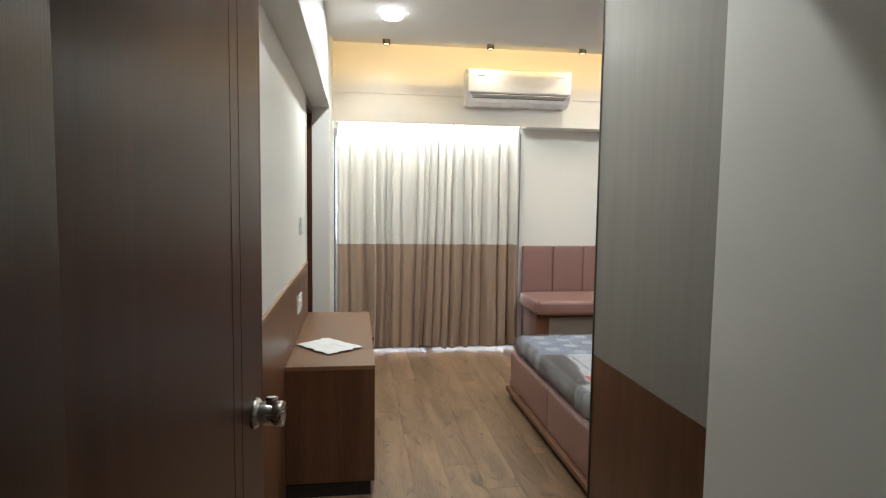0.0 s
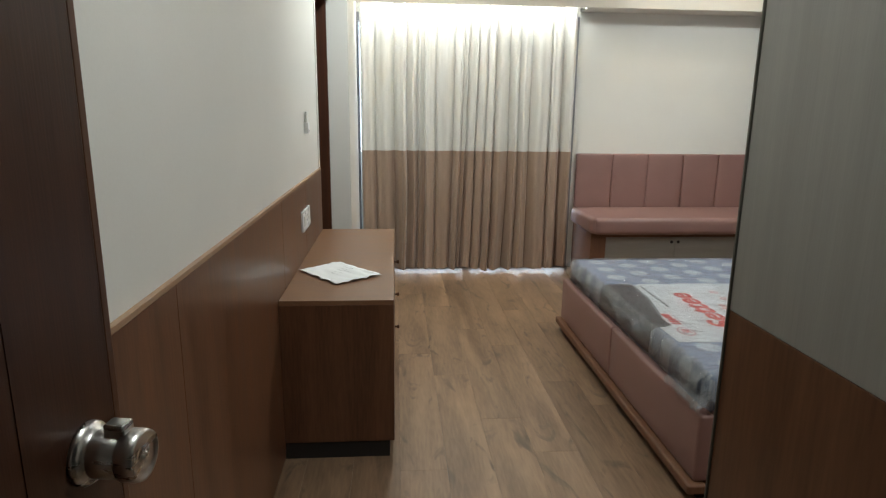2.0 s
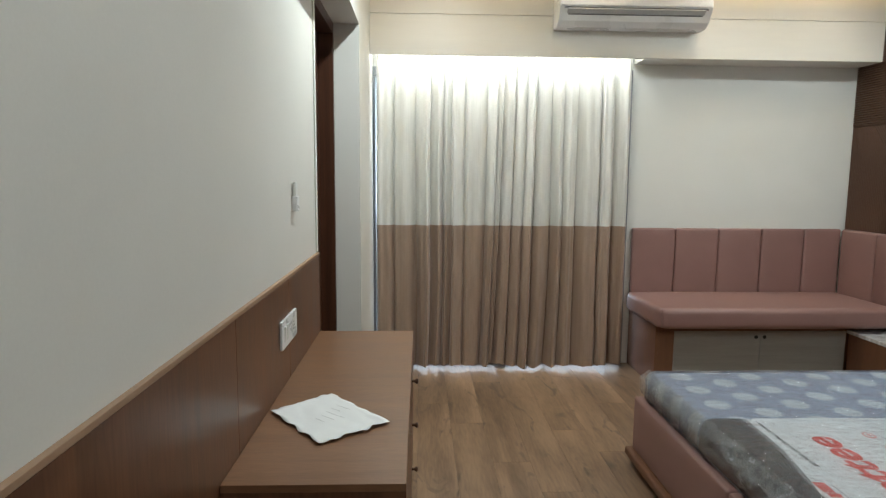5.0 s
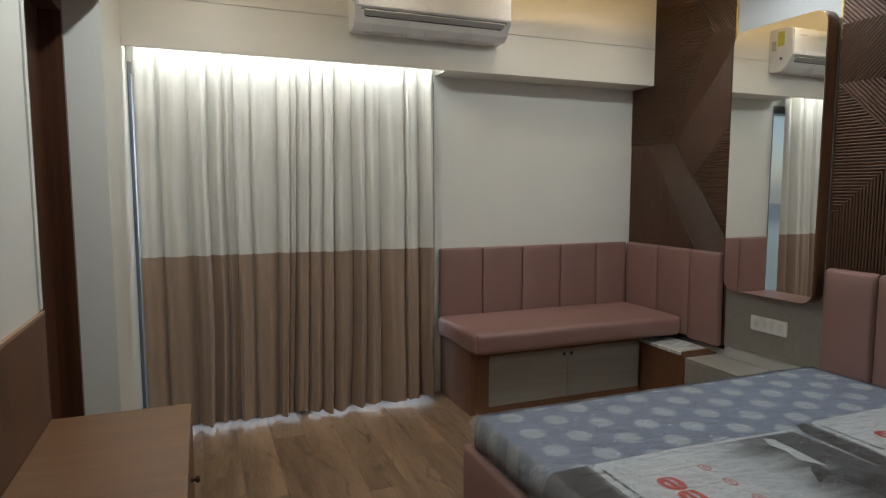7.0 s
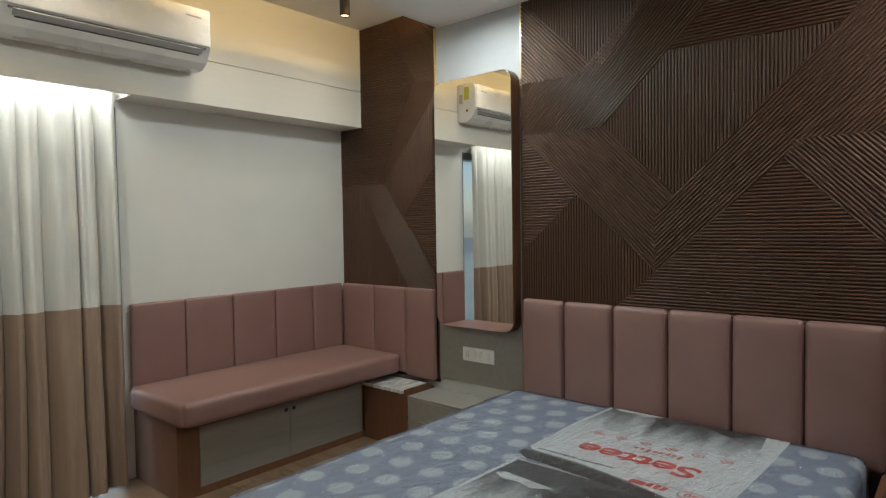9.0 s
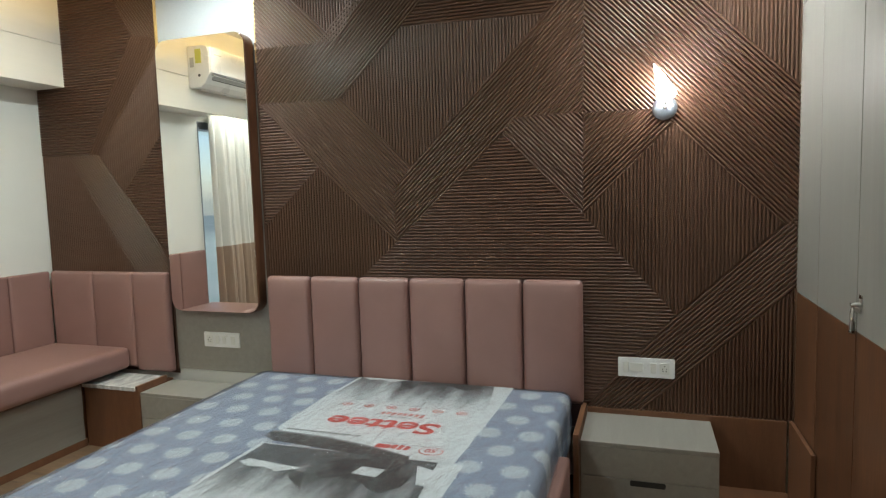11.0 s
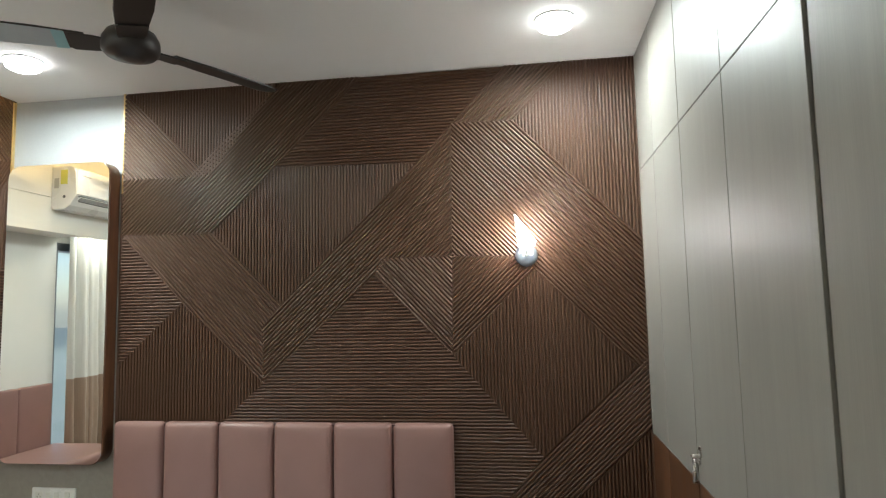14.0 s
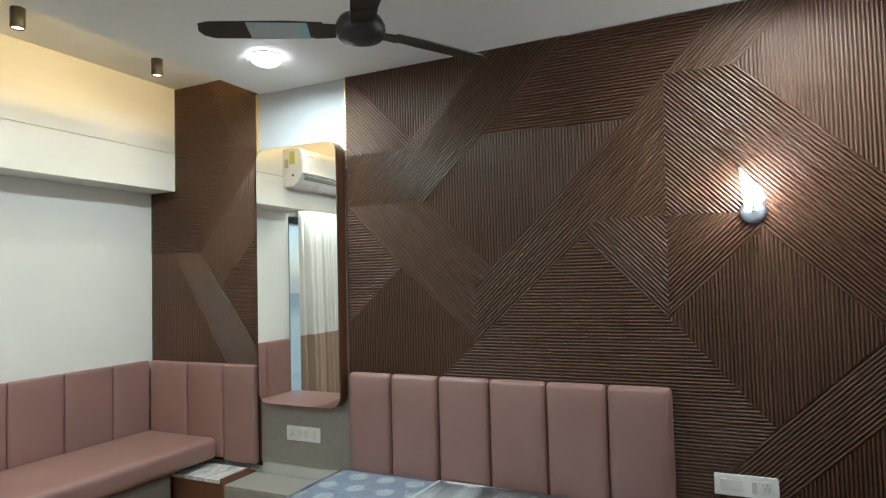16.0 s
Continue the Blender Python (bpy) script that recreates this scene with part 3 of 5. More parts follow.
part("led_tape", box((-0.31, 6.152, 2.405), (1.56, 6.160, 2.413)), M_LED, pel)
part("curtain_track", box((-0.32, 6.235, 2.42), (1.58, 6.265, 2.45), 0.003), M_ALU, pel, "aluminium curtain track")

# balcony window behind the curtains
win = thing("window_1", (-0.335, YF, 0), "grey aluminium sliding balcony window behind drawn curtains", "window", kind="structure")
for lo, hi in (((-0.335, YF, 0), (1.60, YF + 0.12, 0.022)), ((-0.335, YF, 2.17), (1.60, YF + 0.12, 2.24)), ((-0.335, YF, 0.022), (-0.316, YF + 0.12, 2.17)),
               ((1.582, YF, 0.022), (1.60, YF + 0.12, 2.17)), ((0.62, YF + 0.03, 0.022), (0.69, YF + 0.10, 2.17))):
    part("window_frame", box(lo, hi, 0.004), M_ALU, win)
for x0, x1 in ((-0.316, 0.62), (0.69, 1.582)):
    pn = part("pane", box((x0, YF + 0.06, 0.022), (x1, YF + 0.066, 2.17)), M_GLASS, win)
    pn.visible_shadow = False
solo("balcony_floor", box((-1.5, YF + 0.12, -0.15), (4.5, YF + 1.6, -0.01)), M_CONC, (-1.5, YF + 0.12, -0.15), "grey concrete balcony floor outside", "balcony", kind="structure")
solo("ground", box((-400, YF + 1.6, -9.4), (400, 900, -9)), M_GROUND, (0, 20, -9.4), "far ground below the balcony", "ground", kind="structure")
solo("backdrop", box((-150, 160, -40), (150, 160.5, 90)), M_HAZE, (0, 160, -40), "bright hazy daylight far outside", "backdrop", kind="structure")


# fluted cladding: round ribs clipped to each panel's outline
def fluted(poly, way, pitch=0.0172, depth=0.0115, x=XH, back=0.016):
    bm = bmesh.new()
    a = radians(way)
    d, n = Vector((math.cos(a), math.sin(a))), Vector((-math.sin(a), math.cos(a)))
    P = [Vector(p) for p in poly]
    area = sum(P[i].x * P[i - 1].y - P[i - 1].x * P[i].y for i in range(len(P)))
    if area > 0:
        P.reverse()
    us = [p.dot(n) for p in P]
    prof = [(0.0, 0.0), (0.16, 0.0), (0.19, 0.42), (0.26, 0.70), (0.38, 0.91), (0.58, 1.0), (0.78, 0.91), (0.90, 0.70), (0.97, 0.42), (1.0, 0.0)]
    k0, k1 = math.floor(min(us) / pitch), math.ceil(max(us) / pitch)
    last = None
    for k in range(k0, k1):
        for f, h in prof[:-1]:
            u = (k + f) * pitch
            if u <= min(us) + 1e-5 or u >= max(us) - 1e-5:
                continue
            cuts = []
            for i in range(len(P)):
                p, q = P[i - 1], P[i]
                up, uq = p.dot(n), q.dot(n)
                if (up - u) * (uq - u) < 0:
                    c = p.lerp(q, (u - up) / (uq - up))
                    cuts.append(c.dot(d))
            if len(cuts) < 2:
                last = None
                continue
            s0, s1 = min(cuts), max(cuts)
            row = []
            for s in (s0, s1):
                c = d * s + n * u
                row.append(bm.verts.new((x + 0.0 - depth * h, c.x, c.y)))
            if last:
                bm.faces.new((last[0], last[1], row[1], row[0]))
            last = row
    bb = [bm.verts.new((x + 0.004, p.x, p.y)) for p in P]
    bt = [bm.verts.new((x + back, p.x, p.y)) for p in P]
    bm.faces.new(bb)
    bm.faces.new(bt[::-1])
    for i in range(len(P)):
        bm.faces.new((bb[i - 1], bb[i], bt[i], bt[i - 1]))
    return bm


UP, DN, HZ, VT = 136.5, 46.0, 0.0, 90.0   # rib directions in the (y, z) plane of the wall
Y0, Y1 = 1.83, 4.635
FLUTES = [
    ([(Y1, CEIL), (4.12, 2.373), (Y1, 2.378)], DN),
    ([(Y1, CEIL), (4.12, 2.373), (3.71, CEIL)], VT),
    ([(Y1, 2.378), (4.12, 2.373), (3.71, CEIL), (3.25, CEIL), (3.733, 2.404), (4.096, 2.056), (Y1, 2.062)], UP),
    ([(3.733, 2.404), (2.963, 2.382), (2.49, CEIL), (3.25, CEIL)], HZ),
    ([(4.096, 2.056), (3.733, 2.404), (2.963, 2.382), (3.695, 1.661)], VT),
    ([(Y1, 2.062), (4.096, 2.056), (3.695, 1.661), (3.80, 1.544), (3.796, 1.249), (4.267, 1.679)], DN),
    ([(Y1, 2.062), (4.267, 1.679), (Y1, 1.348)], HZ),
    ([(4.267, 1.679), (3.796, 1.249), (4.05, 1.02), (4.05, 0.4), (Y1, 0.4), (Y1, 1.348)], VT),
    ([(3.80, 1.544), (3.695, 1.661), (2.963, 2.382), (2.768, 2.587), (2.777, 1.888), (3.146, 1.885), (3.191, 1.80), (3.796, 1.249)], UP),
    ([(2.768, 2.587), (2.446, 2.58), (2.17, CEIL), (2.49, CEIL)], UP),
    ([(2.768, 2.587), (2.446, 2.58), (Y0, 1.946), (Y0, 1.30), (1.89, 1.326), (2.363, 1.812), (2.461, 1.88), (2.777, 1.888)], DN),
    ([(2.446, 2.58), (2.17, CEIL), (Y0, CEIL), (Y0, 1.946)], VT),
    ([(3.191, 1.80), (3.146, 1.885), (2.777, 1.888), (2.784, 1.384)], DN),
    ([(2.777, 1.888), (2.461, 1.88), (2.363, 1.812), (2.784, 1.384)], UP),
    ([(3.191, 1.80), (2.784, 1.384), (2.349, 0.888), (2.78, 0.40), (4.05, 0.40), (4.05, 1.02), (3.796, 1.249)], HZ),
    ([(2.784, 1.384), (2.363, 1.812), (1.89, 1.326), (2.349, 0.888)], VT),
    ([(2.349, 0.888), (1.89, 1.326), (Y0, 1.38), (Y0, 1.03), (2.50, 0.40), (2.78, 0.40)], UP),
    ([(Y0, 1.03), (Y0, 0.40), (2.50, 0.40)], VT),
    ([(YF, 1.835), (6.14, 1.832), (5.60, 1.0), (YF, 1.0)], VT),
    ([(6.14, 1.832), (5.874, 1.828), (5.36, 1.17), (5.36, 1.0), (5.60, 1.0)], 54.0),
    ([(5.68, 1.58), (5.36, 1.93), (5.36, 1.178)], HZ),
    ([(5.874, 1.828), (5.36, 2.42), (5.36, 1.93), (5.68, 1.58)], VT),
    ([(YF, 1.835), (5.95, 1.831), (5.55, 2.55), (5.78, STRIP), (YF, STRIP)], HZ),
    ([(5.95, 1.831), (5.874, 1.828), (5.36, 2.42), (5.36, 2.52), (5.55, 2.55)], 124.0),
    ([(5.55, 2.55), (5.36, 2.52), (5.36, STRIP), (5.78, STRIP)], 54.0),
]
clad = thing("wall_cladding", (XH, Y0, 0), "dark brown fluted wood cladding in a triangular pattern", "wall cladding", kind="structure")
for ya, yb, zt in ((Y0, Y1, CEIL), (5.36, YF, STRIP)):
    part("backing_board", box((XH + 0.0162, ya, 0.40), (XH + 0.0198, yb, zt)), M_FLUTE, clad)
for poly, way in FLUTES:
    part("panel", fluted(poly, way), M_FLUTE, clad)

# niche between the claddings: painted top, taupe board below, brass edges
niche = thing("niche_panel", (XH, Y1, 0.4), "pale grey upper and taupe lower niche board, brass-edged", "wall panel", kind="structure")
part("upper_board", box((XH + 0.004, 4.645, 2.3), (XH + 0.02, 5.345, CEIL)), M_NICHE, niche, "pale grey painted board")
part("lower_board", box((XH - 0.004, 4.645, 0.44), (XH + 0.02, 5.345, 2.3), 0.001), M_TAUPE, niche)
for yy in (Y1, 5.345):
    part("edge_strip", box((XH - 0.012, yy, 2.3), (XH + 0.02, yy + 0.010, CEIL), 0.001), M_BRASS, niche, "polished brass edge strip")
for yy in (Y1, 5.345):
    part("edge_strip", box((XH - 0.012, yy, 0.44), (XH + 0.02, yy + 0.010, 2.3), 0.001), M_FLUTE, niche)

# entrance door: frame and open leaf with knob
fr = thing("door_frame", (-0.40, 0.44, 0), "dark brown wooden entrance door frame", "door frame", kind="structure")
part("jamb", box((-0.40, 0.43, 0), (-0.348, 0.61, 2.14), 0.003), M_DOORWOOD, fr)
part("jamb", box((0.608, 0.43, 0), (0.66, 0.59, 2.14), 0.003), M_DOORWOOD, fr)
part("head", box((-0.348, 0.43, 2.09), (0.608, 0.61, 2.14), 0.003), M_DOORWOOD, fr)
door = thing("door_1", (-0.452, 0.645, 0), "open dark brown veneered entrance door with steel knob", "door", kind="structure")
LEAF = 0.905
lf = bmesh.new()
box((0, 0, 0.006), (LEAF - 0.012, 0.036, 2.08), 0.0015, bm=lf)
for gx in (LEAF - 0.205, LEAF - 0.155):
    box((gx, -0.0008, 0.006), (gx + 0.0025, 0.0004, 2.08), bm=lf)
leaf = part("door_leaf", lf, M_DOORWOOD)
leaf.parent = door
edge = part("lipping", box((LEAF - 0.012, 0, 0.006), (LEAF, 0.036, 2.08), 0.0015), M_DADO)
edge.parent = door
KX, KZ = LEAF - 0.065, 1.058
kn = part("door_knob", turned([(0.035, 0.0), (0.035, 0.004), (0.032, 0.009), (0.0255, 0.011), (0.0265, 0.014), (0.0265, 0.040), (0.0250, 0.0412), (0.0250, 0.0435), (0.0285, 0.045), (0.0290, 0.058), (0.0275, 0.0645), (0.0240, 0.0655), (0.0235, 0.0645), (0.005, 0.0645), (0.0045, 0.0660), (0.002, 0.0662)], (KX, 0, KZ), (0, -1, 0), 36), M_STEEL, None, "brushed steel knob", True)
tab = part("thumb_turn", box((KX - 0.010, -0.050, KZ + 0.020), (KX + 0.010, -0.026, KZ + 0.039), 0.003, 3), M_STEEL, None, "", True)
for o in (kn, tab):
    o.parent = door
tab.parent = kn
door.matrix_world = pose(-0.452, 0.645, 0, 0, 0, math.degrees(math.atan2(1.544 - 0.645, -0.33 + 0.452)))

# floor of laminate planks along the room, joints recessed
floor = solo("floor", box((XL - 0.12, 0.6, -0.12), (XH + 0.02, YF, -0.009), bm=box((-1.72, -1.72, -0.12), (1.72, 0.6, -0.009))), M_GAP, (0, 0, 0), "brown oak laminate plank floor", "floor", kind="structure")

# ---- things ----
def curtain(valleys, lean, seed, label):
    """Satin drape hung in pleats: valleys are the dark creases between the folds along the track."""
    rnd = random.Random(seed)
    n = len(valleys) - 1
    amp = [min(0.105, 0.030 + 0.62 * (b - a)) * rnd.uniform(0.6, 1.15) for a, b in zip(valleys, valleys[1:])]
    skew = [rnd.choice((0.62, 0.75, 1.35, 1.6)) for _ in range(n)]
    rest = [rnd.choice((-0.008, 0.0, 0.015, 0.035)) for _ in range(n + 1)]
    hem = [rnd.uniform(-0.022, 0.022) for _ in range(n)]
    start, end = valleys[0], valleys[-1]

    def at(i, f, z):
        low = (2.42 - z) / 2.4
        a, b = valleys[i], valleys[i + 1]
        g = f ** (skew[i] * (1 + 0.25 * noise.noise((i * 2.7, z * 1.1, seed))))
        bulge = math.sin(math.pi * g) ** 0.52 if 0 < g < 1 else 0.0
        small = 0.16 * math.sin(3 * math.pi * g + i) * bulge
        depth = amp[i] * (0.50 + 0.6 * low) * (bulge + small) + rest[i] * (1 - f) + rest[i + 1] * f
        cx = a + (b - a) * f
        u = (cx - start) / (end - start)
        cx += lean(u) * low ** 1.6 + 0.026 * noise.noise((cx * 3.5, z * 0.9, seed + 5)) * low * math.sin(math.pi * u)
        rough = noise.noise((cx * 8, z * 4.5, seed)) * 0.007 + noise.noise((cx * 24, z * 9, seed)) * 0.0026
        crush = max(0.0, noise.noise((i * 5.3, z * 0.8, seed + 2))) * noise.noise((cx * 30, z * 22, seed + 8)) * 0.007
        return Vector((cx, 6.312 - depth - 0.012 * low + (rough + crush) * bulge, z)), hem[i] * math.sin(math.pi * f)
    th = thing("curtain", ((start + end) / 2, 6.23, 0), label, "curtain", "pair of curtains")
    seam, per = 1.085, 15
    for nm, za, zb, nz, m, lb in (("upper_drape", 2.42, seam, 60, M_CURT_A, "ivory satin upper part"), ("lower_drape", seam, 0.024, 50, M_CURT_B, "fawn satin lower part")):
        bm = bmesh.new()
        rows = []
        for k in range(nz + 1):
            z = za + (zb - za) * k / nz
            row = []
            for j in range(n * per + 1):
                i = min(j // per, n - 1)
                p, h = at(i, (j - i * per) / per, z)
                if k == nz and nm == "lower_drape":
                    p.z += h
                row.append(bm.verts.new(p))
            rows.append(row)
        for r0, r1 in zip(rows, rows[1:]):
            for j in range(n * per):
                bm.faces.new((r0[j], r0[j + 1], r1[j + 1], r1[j]))
        ob = part(nm, bm, m, th, lb, True)
        so = ob.modifiers.new("thickness", "SOLIDIFY")
        so.thickness = 0.002
        so.offset = 0
        so.use_rim = False
    return th


curtain([-0.303, -0.176, -0.015, 0.097, 0.191, 0.250, 0.352, 0.514, 0.587, 0.632], lambda u: -0.07 * u ** 4, 11, "two-tone ivory and fawn satin curtain, drawn closed")
curtain([0.622, 0.719, 0.798, 0.865, 0.990, 1.070, 1.173, 1.350, 1.450, 1.556], lambda u: -0.07 * (1 - u) ** 2, 29, "two-tone ivory and fawn satin curtain, drawn closed")

# dresser
dr = thing("dresser", (-0.25, 3.93, 0), "low brown walnut laminate dresser with small knobs", "dresser")
DX, D0, D1, DT = -0.015, 3.18, 4.68, 0.69
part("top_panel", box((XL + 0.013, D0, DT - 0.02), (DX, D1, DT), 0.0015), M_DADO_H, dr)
part("side_panel", box((XL + 0.013, D0, 0.075), (DX, D0 + 0.02, DT - 0.0202), 0.001), M_DADO, dr)
part("side_panel", box((XL + 0.013, D1 - 0.02, 0.075), (DX - 0.018, D1, DT - 0.0202), 0.001), M_DADO, dr)
part("carcass", box((XL + 0.013, D0 + 0.0202, 0.076), (DX - 0.02, D1 - 0.0202, DT - 0.0205)), M_DADO, dr)
part("plinth", box((XL + 0.014, D0 + 0.006, 0), (DX - 0.02, D1 - 0.02, 0.0745)), M_BLACK, dr, "black recessed plinth")
drd = part("cabinet_door", box((DX - 0.0178, D0 + 0.0205, 0.078), (DX, 3.928, DT - 0.024), 0.0015), M_DADO, dr)
part("keyhole", tube((DX - 0.001, 3.86, 0.52), (DX + 0.003, 3.86, 0.52), 0.007, bm=None), M_STEEL, drd, "steel keyhole rosette")
for z0, z1 in ((0.078, 0.278), (0.282, 0.472), (0.476, DT - 0.024)):
    dw = part("drawer", box((DX - 0.0178, 3.932, z0), (DX, D1 - 0.002, z1), 0.0015), M_DADO, dr)
    part("knob", turned([(0.007, 0), (0.005, 0.006), (0.006, 0.012), (0.011, 0.017), (0.012, 0.022), (0.009, 0.026), (0.003, 0.0275)], (DX, 4.27, (z0 + z1) / 2 + 0.005), (1, 0, 0), 16), M_KNOB, dw, "small dark wooden knob", True)


# crumpled paper on the dresser
def paper():
    bm = bmesh.new()
    c = [Vector((-0.455, 3.64)), Vector((-0.262, 3.395)), Vector((-0.073, 3.545)), Vector((-0.285, 3.79))]
    n = 22
    g = [[None] * (n + 1) for _ in range(n + 1)]
    for i in range(n + 1):
        for j in range(n + 1):
            u, v = i / n, j / n
            p = c[0] * (1 - u) * (1 - v) + c[1] * u * (1 - v) + c[2] * u * v + c[3] * (1 - u) * v
            ed = min(u, v, 1 - u, 1 - v)
            p += Vector((noise.noise((u * 7, v * 7, 3)), noise.noise((u * 7, v * 7, 9)))) * 0.012 * max(0, 1 - ed * 6)
            z = DT + 0.004 + 0.007 * abs(noise.noise((u * 3.1, v * 3.1, 1))) + 0.004 * max(0, 1 - ed * 8) * (1 + noise.noise((u * 9, v * 9, 5)))
            g[i][j] = bm.verts.new((p.x, p.y, z))
    for i in range(n):
        for j in range(n):
            bm.faces.new((g[i][j], g[i + 1][j], g[i + 1][j + 1], g[i][j + 1]))
    ob = solo("paper_sheet", bm, M_PAPER, (-0.27, 3.59, DT + 0.002), "crumpled white paper sheet lying on the dresser", "paper", smooth=True)
    so = ob.modifiers.new("thickness", "SOLIDIFY")
    so.thickness = 0.0008
    for k in range(5):
        y = 3.56 + 0.028 * k
        m = Matrix.Translation((-0.30 + 0.012 * k, y, DT + 0.0125)) @ pose(0, 0, 0, 0, 0, -40)
        b2 = box((0, 0, 0), (0.04 + 0.02 * (k % 3), 0.0012, 0.0004))
        b2.transform(m)
        part("written_line", b2, M_LOUVRE, ob, "faint grey handwriting")


paper()


# switch plates: rounded plate, modules, sockets
def plate(place, w, h, layout, name, label):
    """layout: (kind, centre along the plate, width)."""
    th = thing(name, place.translation, label, "switch plate")

    def put(nm, bm, m, par=th, lb=""):
        bm.transform(place)
        return part(nm, bm, m, par, lb)
    put("cover", outline(round_rect(w, h, 0.006), 0, 0.010, bev=0.0025), M_PLASTIC)
    for kind, cx, mw in layout:
        if kind == "switch":
            b = box((cx - mw / 2, -h * 0.27, 0.008), (cx + mw / 2, h * 0.27, 0.0135), 0.0015)
            for v in b.verts:
                if v.co.z > 0.012:
                    v.co.z += 0.002 * (v.co.y / (h * 0.27))
            put("rocker", b, M_IVORYP)
        elif kind == "wide":
            put("dimmer", box((cx - mw / 2, -h * 0.20, 0.008), (cx + mw / 2, h * 0.24, 0.0125), 0.0015), M_IVORYP, th, "wide rocker")
        else:
            so = put("socket", outline([(cx + x, y) for x, y in round_rect(mw, h * 0.56, 0.004)], 0.008, 0.0112, bev=0.0008), M_IVORYP)
            # small black studs stand in for the darkness inside the pin holes
            for hx, hy in ((0, 0.013), (-0.009, -0.001), (0.009, -0.001), (-0.007, -0.012), (0.007, -0.012)):
                put("pin_hole", tube((cx + hx, hy, 0.0105), (cx + hx, hy, 0.0117), 0.0028, n=10), M_BLACK, so)
    return th


plate(on_head(2.484, 0.618, XH - 0.009), 0.268, 0.098, [("switch", -0.095, 0.024), ("wide", -0.045, 0.062), ("switch", 0.034, 0.026), ("socket", 0.086, 0.046)], "switch_board", "white plastic switch board with a socket on fluted cladding")
plate(on_head(4.998, 0.642, XH - 0.004), 0.262, 0.094, [("socket", -0.088, 0.046), ("switch", -0.03, 0.026), ("switch", 0.02, 0.026), ("switch", 0.085, 0.03)], "switch_board", "white plastic switch board below the tall mirror")
plate(on_left(1.795, 1.172), 0.088, 0.098, [("switch", -0.014, 0.022), ("switch", 0.012, 0.022)], "switch_board", "white plastic two-switch plate above the wainscot cap")
plate(on_left(3.965, 0.882, XL + 0.012), 0.25, 0.102, [("switch", -0.08, 0.026), ("switch", -0.045, 0.026), ("socket", 0.06, 0.05)], "switch_board", "white plastic socket board on the wainscot over the dresser")
rh = thing("remote_holder", (XL, 4.16, 1.30), "small white plastic remote-control holder on the wall", "remote holder")
part("cradle", box((XL, 4.135, 1.302), (XL + 0.022, 4.185, 1.36), 0.004), M_PLASTIC, rh)
part("remote_control", box((XL + 0.004, 4.140, 1.345), (XL + 0.017, 4.180, 1.415), 0.004), M_IVORYP, rh, "white remote control")

# split air conditioner
ac = thing("air_conditioner", (1.45, 6.12, 2.46), "white split air conditioner mounted on the cream pelmet", "air conditioner")
AX0, AX1, AY, AZ0, AZ1 = 0.935, 1.962, 5.905, 2.455, 2.80
prof = [(6.118, AZ0 + 0.02), (6.118, AZ1), (AY + 0.06, AZ1), (AY + 0.02, AZ1 - 0.012), (AY, AZ1 - 0.05), (AY - 0.004, AZ0 + 0.115), (AY + 0.006, AZ0 + 0.098), (AY + 0.05, AZ0 + 0.03), (AY + 0.10, AZ0), (6.10, AZ0)]
sec = Matrix(((0, 0, 1, 0), (1, 0, 0, 0), (0, 1, 0, 0), (0, 0, 0, 1)))
part("housing", outline(prof, AX0, AX1, sec, bev=0.006), M_PLASTIC, ac)
part("front_panel", pad((AX0 + 0.006, AY - 0.012, AZ0 + 0.112), (AX1 - 0.006, AY + 0.02, AZ1 - 0.02), 0.010, (12, 2, 6)), M_PLASTIC, ac, "", True)
lip = box((AX0 + 0.03, AY - 0.003, AZ0 + 0.098), (AX1 - 0.03, AY + 0.02, AZ0 + 0.108), 0.002)
part("air_gap", lip, M_DARKP, ac, "dark air slot")
lv = outline([(0, 0), (0.078, -0.060), (0.081, -0.056), (0.003, 0.005)], AX0 + 0.05, AX1 - 0.05, Matrix.Translation((0, AY - 0.0065, AZ0 + 0.094)) @ sec)
part("louvre", lv, M_LOUVRE, ac, "grey swing louvre")
part("louvre_slot", outline([(0, 0), (0.006, -0.005), (0.006, -0.001), (0.001, 0.002)], AX0 + 0.06, AX1 - 0.06, Matrix.Translation((0, AY + 0.022, AZ0 + 0.068)) @ sec), M_DARKP, ac)
part("badge", box((AX0 + 0.10, AY - 0.0135, AZ1 - 0.085), (AX0 + 0.165, AY - 0.0115, AZ1 - 0.068), 0.0006, 1), M_BADGE, ac, "small blue-grey badge")
part("badge", box((AX1 - 0.15, AY - 0.0135, AZ1 - 0.078), (AX1 - 0.06, AY - 0.0115, AZ1 - 0.070), 0.0006, 1), M_LOUVRE, ac, "pale grey badge")
part("energy_label", box((AX1 - 0.0005, AY + 0.075, AZ0 + 0.20), (AX1 + 0.0015, AY + 0.135, AZ0 + 0.315)), M_GREENLBL, ac, "yellow-green energy label")
part("energy_label", box((AX1 - 0.0005, AY + 0.15, AZ0 + 0.17), (AX1 + 0.0015, AY + 0.19, AZ0 + 0.25)), M_LOUVRE, ac, "grey rating label")
part("cap", tube((AX1 - 0.0005, AY + 0.10, AZ0 + 0.10), (AX1 + 0.002, AY + 0.10, AZ0 + 0.10), 0.012), M_DARKP, ac, "round dark plug")

